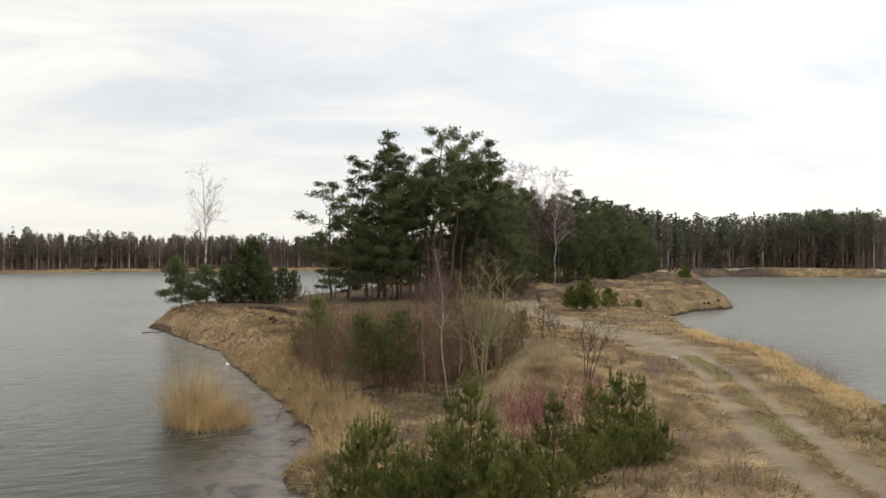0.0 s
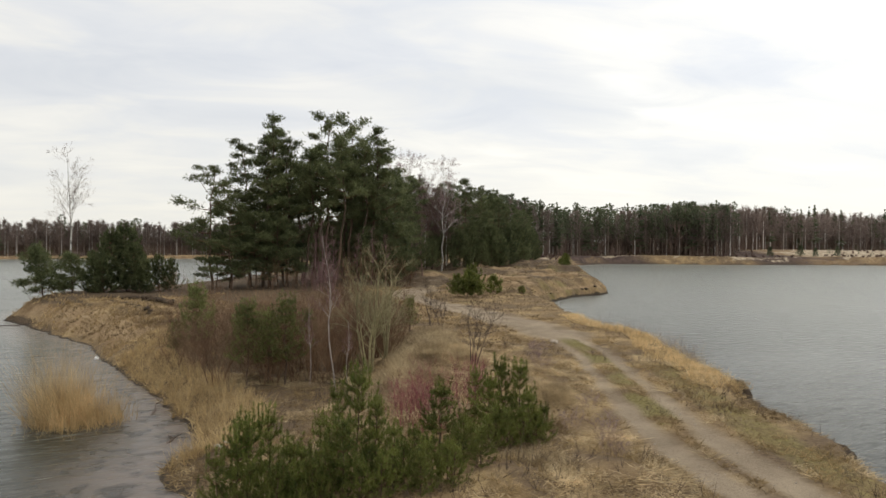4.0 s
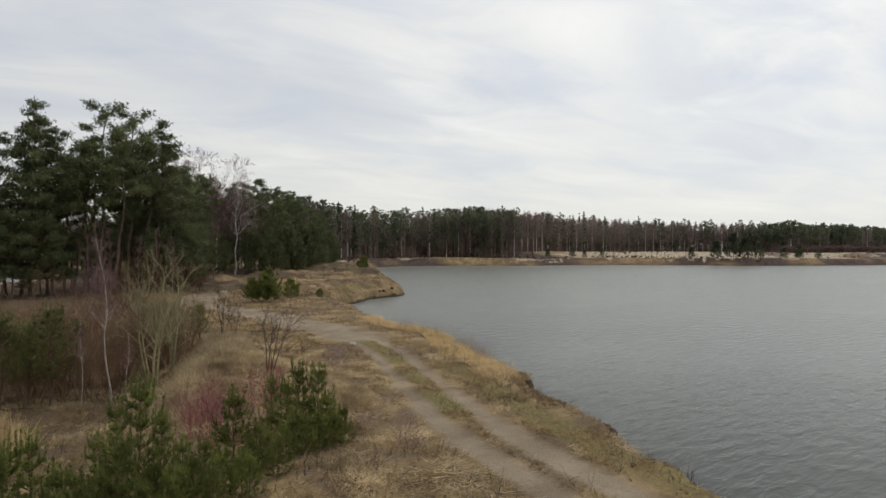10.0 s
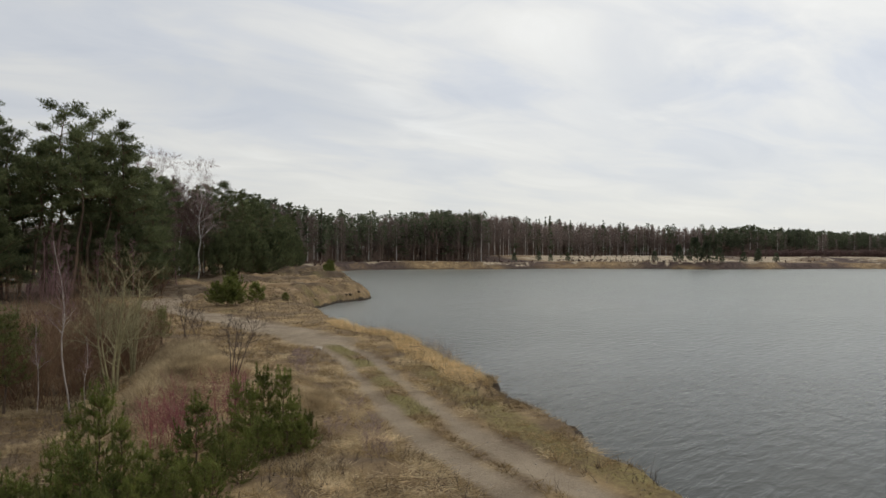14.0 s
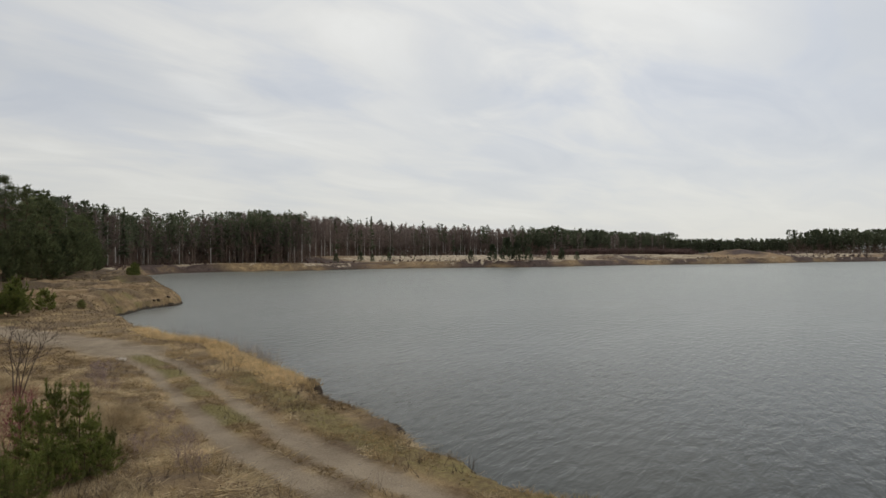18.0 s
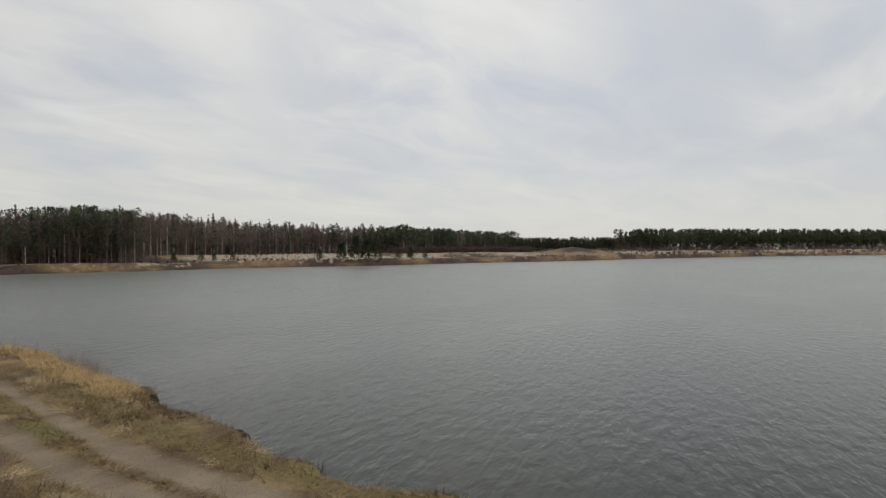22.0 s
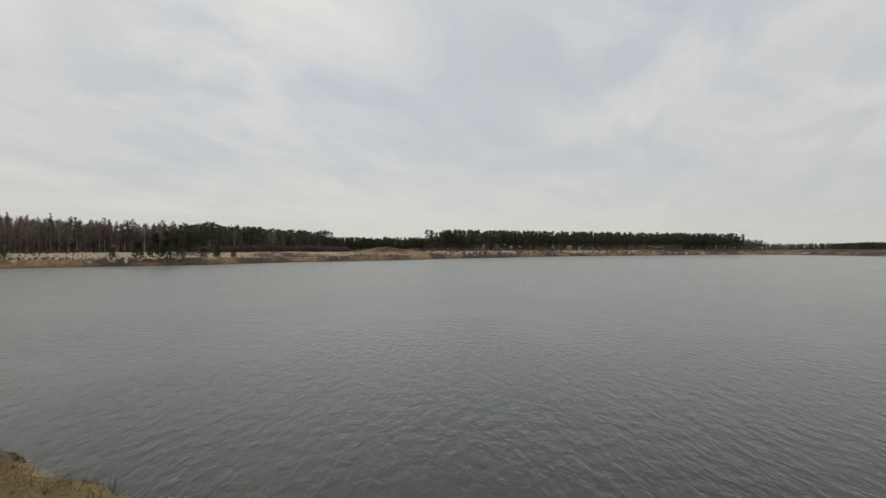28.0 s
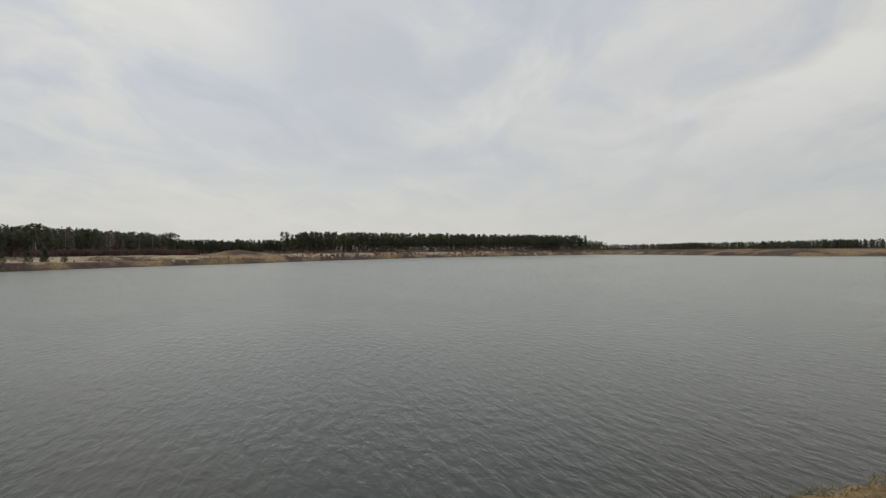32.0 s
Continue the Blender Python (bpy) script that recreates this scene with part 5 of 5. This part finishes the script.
sward("fallen_straw", sown(21, 7000, 1.5, 8.2, 11.5, 17.0, lambda x, y, z, c, d, r: (c["dirt"] < 0.3) & (r.uniform(0, 1, len(x)) < 0.25 + 2.6 * fbm(x * 0.6 + 9, y * 0.6))), 21, 0.60, 0.028, 3, 3.0, STRAW, "broken bleached reed straw lying on the slope", lying=0.85)
sward("dry_grass", sown(12, 9000, 7, 30, 46, 90, lambda x, y, z, c, d, r: (d > 0.4) & (c["dirt"] < 0.35) & (c["litter"] < 0.6)), 12, 0.20, 0.035, 4, 0.9, GRASS_BROWN, "short dull grass beside the track")
sward("dry_grass", sown(2, 24000, -24, 12, 44, 90, lambda x, y, z, c, d, r: (d > 0.4) & (c["dirt"] < 0.35) & (c["litter"] < 0.6) & (x < 6 + r.uniform(0, 6, len(x)))), 2, 0.26, 0.04, 4, 0.8, GRASS_DRY, "matted dry straw-coloured grass")
sward("dry_grass", sown(11, 9000, 7, 19, -15, 9, lambda x, y, z, c, d, r: (d > 0.1) & (c["dirt"] < 0.4)), 11, 0.22, 0.018, 6, 0.9, GRASS_OLIVE, "low dull grass on the bank")
sward("green_grass", sown(3, 17000, 6, 18, 9, 40, lambda x, y, z, c, d, r: (d > 0.3) & (c["moss"] > 0.4) & (c["dirt"] < 0.45) & (r.uniform(0, 1, len(x)) < 0.55 + 2.5 * fbm(x * 0.9, y * 0.9))), 3, 0.09, 0.014, 6, 0.8, GRASS_GREEN, "short green grass along the track")
sward("tall_dry_grass", sown(4, 5000, -12, -2, 22, 46, lambda x, y, z, c, d, r: (d > 0.1) & (d < 2.6) & (y < 42)), 4, 0.85, 0.024, 6, 0.45, REED, "tall dry straw grass on the shore")
sward("fallen_straw", sown(23, 9000, -13, 0, 14, 46, lambda x, y, z, c, d, r: (d > 0.05) & (d < 3.0) & (r.uniform(0, 1, len(x)) < 0.2 + 3.0 * fbm(x * 0.7 + 5, y * 0.7))), 23, 0.55, 0.026, 5, 1.6, REED, "bent golden straw matted along the shore", lying=0.6)
sward("tall_dry_grass", sown(18, 9000, -30, -6, 40, 68, lambda x, y, z, c, d, r: (d > 0.3) & (d < 5.5) & (r.uniform(0, 1, len(x)) < 0.35 + 3.0 * fbm(x * 0.5, y * 0.5))), 18, 0.5, 0.035, 6, 0.9, GRASS_DRY, "drooping dry straw on the steep bank")
sward("tall_dry_grass", sown(5, 9000, 14, 23, 22, 48, lambda x, y, z, c, d, r: (d > 0.3) & (d < 2.6) & (y > 23)), 5, 0.42, 0.020, 6, 0.95, REED, "tall dry straw grass on the bank")
for k, (rx, ry, rw, tall, n) in enumerate(((-10.8, 28.7, 1.2, 3.1, 1900), (-10.0, 28.3, 1.3, 2.5, 1700), (-9.2, 28.3, 1.2, 1.8, 900), (-8.6, 28.9, 1.0, 1.4, 320))):
    sward("reeds", sown(60 + k, n, rx - rw, rx + rw, ry - rw, ry + rw, lambda x, y, z, c, d, r: (d < -0.2) & (np.hypot(x - rx, y - ry) / rw < r.uniform(0.0, 1.0, len(x)) ** 0.9)) * np.array([1, 1, 0]), 60 + k, tall, 0.013, 2, 0.08, REED, "dry straw-coloured reeds standing in the water", "reeds")
sward("reeds", sown(16, 2600, -14.5, -5.5, 22, 33, lambda x, y, z, c, d, r: (d < -0.3) & (((x + 9.9) / 2.4) ** 2 + ((y - 28.4) / 2.6) ** 2 < r.uniform(0.0, 1.0, len(x)))) * np.array([1, 1, 0]), 16, 1.7, 0.007, 2, 0.14, REED, "sparse thin reeds round the stand", "reeds")
sward("reeds", sown(17, 900, 19.5, 24.5, 38, 50, lambda x, y, z, c, d, r: (d < 0.3) & (d > -3.2)) * np.array([1, 1, 0]), 17, 1.9, 0.014, 2, 0.16, TWIG_PURPLE, "thin reddish stalks standing in the shallows", "reeds")
sward("reeds", sown(7, 1600, 17.5, 22.5, 32, 42, lambda x, y, z, c, d, r: (d < 0.2) & (d > -1.4)) * np.array([1, 1, 0]), 7, 1.7, 0.016, 2, 0.12, REED, "thin dry reeds at the water's edge", "reeds")


sward("dead_stalks", sown(10, 9500, -2, 19, 11, 44, lambda x, y, z, c, d, r: (d > 0.5) & (c["dirt"] < 0.3) & (r.uniform(0, 1, len(x)) < 0.25 + 3 * fbm(x * 0.35 + 7, y * 0.35))), 10, 0.55, 0.012, 3, 0.35, TWIG_DARK, "dead brown stalks of last year's herbs", "plants")


# ---- small things ----
def rock(seed, size, squash=0.7, mat=STONE, name="stone"):
    bm = bmesh.new()
    bmesh.ops.create_icosphere(bm, subdivisions=2, radius=size)
    for v in bm.verts:
        k = 1 + 0.28 * noise.noise(v.co / size * 1.3 + Vector((seed * 3.1, 0, 0)))
        v.co = Vector((v.co.x * k, v.co.y * k * 0.85, v.co.z * k * squash))
    me = bpy.data.meshes.new(name)
    bm.to_mesh(me)
    bm.free()
    me.materials.append(mat)
    return me


def lay_rock(name, me, x, y, dz, turn, label, category, group=""):
    ob = new(name, me)
    ob.matrix_world = pose(x, y, max(ground_z(x, y), 0) + dz, 0, 0, turn)
    return tagged(ob, label, category, group)


lump = new("turf_clump", rock(1, 0.60, 1.0, TURF, "turf_clump"))
lump.matrix_world = pose(16.5, 25.0, 1.12, 0, 0, 25)
tagged(lump, "dark overhanging turf clump at the bank edge", "turf")
sward("clump_grass", np.column_stack([16.3 + 0.3 * np.random.default_rng(2).normal(size=90), 24.9 + 0.3 * np.random.default_rng(3).normal(size=90), np.full(90, 1.58)]), 13, 0.28, 0.016, 6, 0.9, GRASS_DRY, "dry grass hanging over the turf clump")
turfs = [rock(20 + k, 0.32, 0.55, TURF, "turf_clump") for k in range(4)]
edge = np.random.default_rng(12)
for k in range(72):
    if k >= 60:
        x, y = edge.uniform(27, 46), edge.uniform(79, 112)
        lake, lo, hi = RIGHT_LAKE, 0.2, 1.2
    elif k < 24:
        x, y = edge.uniform(13.5, 20), edge.uniform(9.5, 40)
        lake, lo, hi = RIGHT_LAKE, 0.5, 1.0
    else:
        x, y = edge.uniform(-26, -7), edge.uniform(50, 68)
        lake, lo, hi = LEFT_LAKE, 4.6, 5.2
    for step in range(60):
        d = outside(np.array([x, x + 0.1, x]), np.array([y, y, y + 0.1]), lake)
        g = unit(np.array([d[1] - d[0], d[2] - d[0]]))
        x, y = x + g[0] * (0.5 * (lo + hi) - d[0]) * 0.6, y + g[1] * (0.5 * (lo + hi) - d[0]) * 0.6
    lay_rock("turf_clump", turfs[k % 4], x, y, -0.12, float(edge.uniform(0, 360)), "dark ragged turf at the eroded bank edge", "turf", "turf clumps on the banks").scale = [float(edge.uniform(0.5, 1.5))] * 3
for (ax, ay), (bx, by) in zip(SCARP[:-1], SCARP[1:]):
    for u in (0.15, 0.5, 0.85):
        x, y = ax + (bx - ax) * u + float(edge.normal()) * 0.12, ay + (by - ay) * u + float(edge.normal()) * 0.12
        lay_rock("turf_clump", turfs[int(edge.integers(0, 4))], x, y, 0.04, float(edge.uniform(0, 360)), "dark broken turf along the scarp of the bank", "turf", "turf clumps on the banks").scale = (float(edge.uniform(1.2, 2.6)), float(edge.uniform(0.8, 1.3)), float(edge.uniform(1.2, 2.0)))
for k, (x, y) in enumerate([(-3.6, 22.6), (-3.3, 22.8)]):
    lay_rock("stone", rock(3 + k, 0.13), x, y, 0.03, 50 * k, "pale rounded stone on the shore", "stone", "stones on the shore")

SCRAP = [rock(50 + k, 0.055, 0.5, FOAM, "litter_scrap") for k in range(3)]
for k, (x, y) in enumerate([(-1.1, 17.3), (-0.2, 17.0), (0.5, 20.6), (6.2, 29.5), (-3.4, 22.2)]):
    lay_rock("litter_scrap", SCRAP[k % 3], x, y, 0.05, 63.0 * k, "small white scrap of litter in dry grass", "litter", "scraps of litter")

HERB = shrub(92, 0.9, 9, (6, 4), 0.009, TWIG_BIRCH, 0.75)
for x, y, k in [(9.7, 30.3, 1.0), (9.2, 29.4, 0.8), (8.6, 26.2, 0.9), (7.2, 16.6, 0.7), (7.6, 17.6, 0.8), (6.9, 18.6, 0.75), (8.3, 20.6, 0.7), (10.0, 31.6, 0.8), (7.0, 15.4, 0.6)]:
    plant("dead_herb", HERB, x, y, 80.0 * k * x, k, "grey dead branching herb beside the track", "plant", "dead herbs beside the track")
lay_rock("stone", rock(9, 0.26, 0.6, PEBBLE), 12.2, 35.4, 0.03, 20, "brownish stone where the tracks meet", "stone")

pebble = Soup()
bm = bmesh.new()
bmesh.ops.create_icosphere(bm, subdivisions=1, radius=1.0)
pebble.add([v.co * (1 + 0.25 * noise.noise(v.co * 2)) for v in bm.verts], [[v.index for v in f.verts] for f in bm.faces])
bm.free()
spots = sown(14, 800, 5, 17, 9, 34, lambda x, y, z, c, d, r: (d > 0.6) & (np.abs(line_distance(x, y, ROAD) - 1.3) < r.uniform(0.2, 1.3, len(x))))
sizes = np.random.default_rng(15).uniform(0.008, 0.032, len(spots)) ** 1.0
scatter("gravel", [pebble], np.column_stack([spots, sizes, 6.28 * sizes * 100]), PEBBLE, "small pale stones along the dirt track", "stones")


def stick(name, pts, rad, label, category, mat):
    sp = Soup()
    n = len(pts)
    sp.tube(pts, np.linspace(rad, rad * 0.4, n), 6)
    a, b = np.array(pts[n // 2]), np.array(pts[n // 2]) + np.array([0.25, 0.15, 0.12])
    sp.tube([a, b], [rad * 0.5, rad * 0.2], 5)
    return tagged(new(name, sp.mesh(name, mat)), label, category)


stick("driftwood_branch", [(-28.0, 62.4, 0.03), (-27.2, 62.6, 0.07), (-26.4, 62.5, 0.05), (-25.6, 62.7, 0.2)], 0.05, "dark driftwood branch at the tip of the spit", "branch", TWIG_DARK)
stick("sunken_branch", [(-7.4, 29.2, -0.1), (-7.3, 30.0, 0.10), (-7.5, 30.9, 0.16), (-7.4, 31.6, 0.05)], 0.035, "dark branch lying in the shallow water", "branch", TWIG_DARK)
stick("sunken_branch", [(-5.8, 25.2, -0.05), (-5.6, 25.7, 0.08), (-5.9, 26.2, 0.03)], 0.05, "dark branch lying in the shallow water", "branch", TWIG_DARK)
float_ball = new("float", rock(40, 0.14, 0.9, FOAM, "float"))
float_ball.matrix_world = pose(-14.2, 44.2, 0.04)
tagged(float_ball, "small white float at the water's edge", "float")
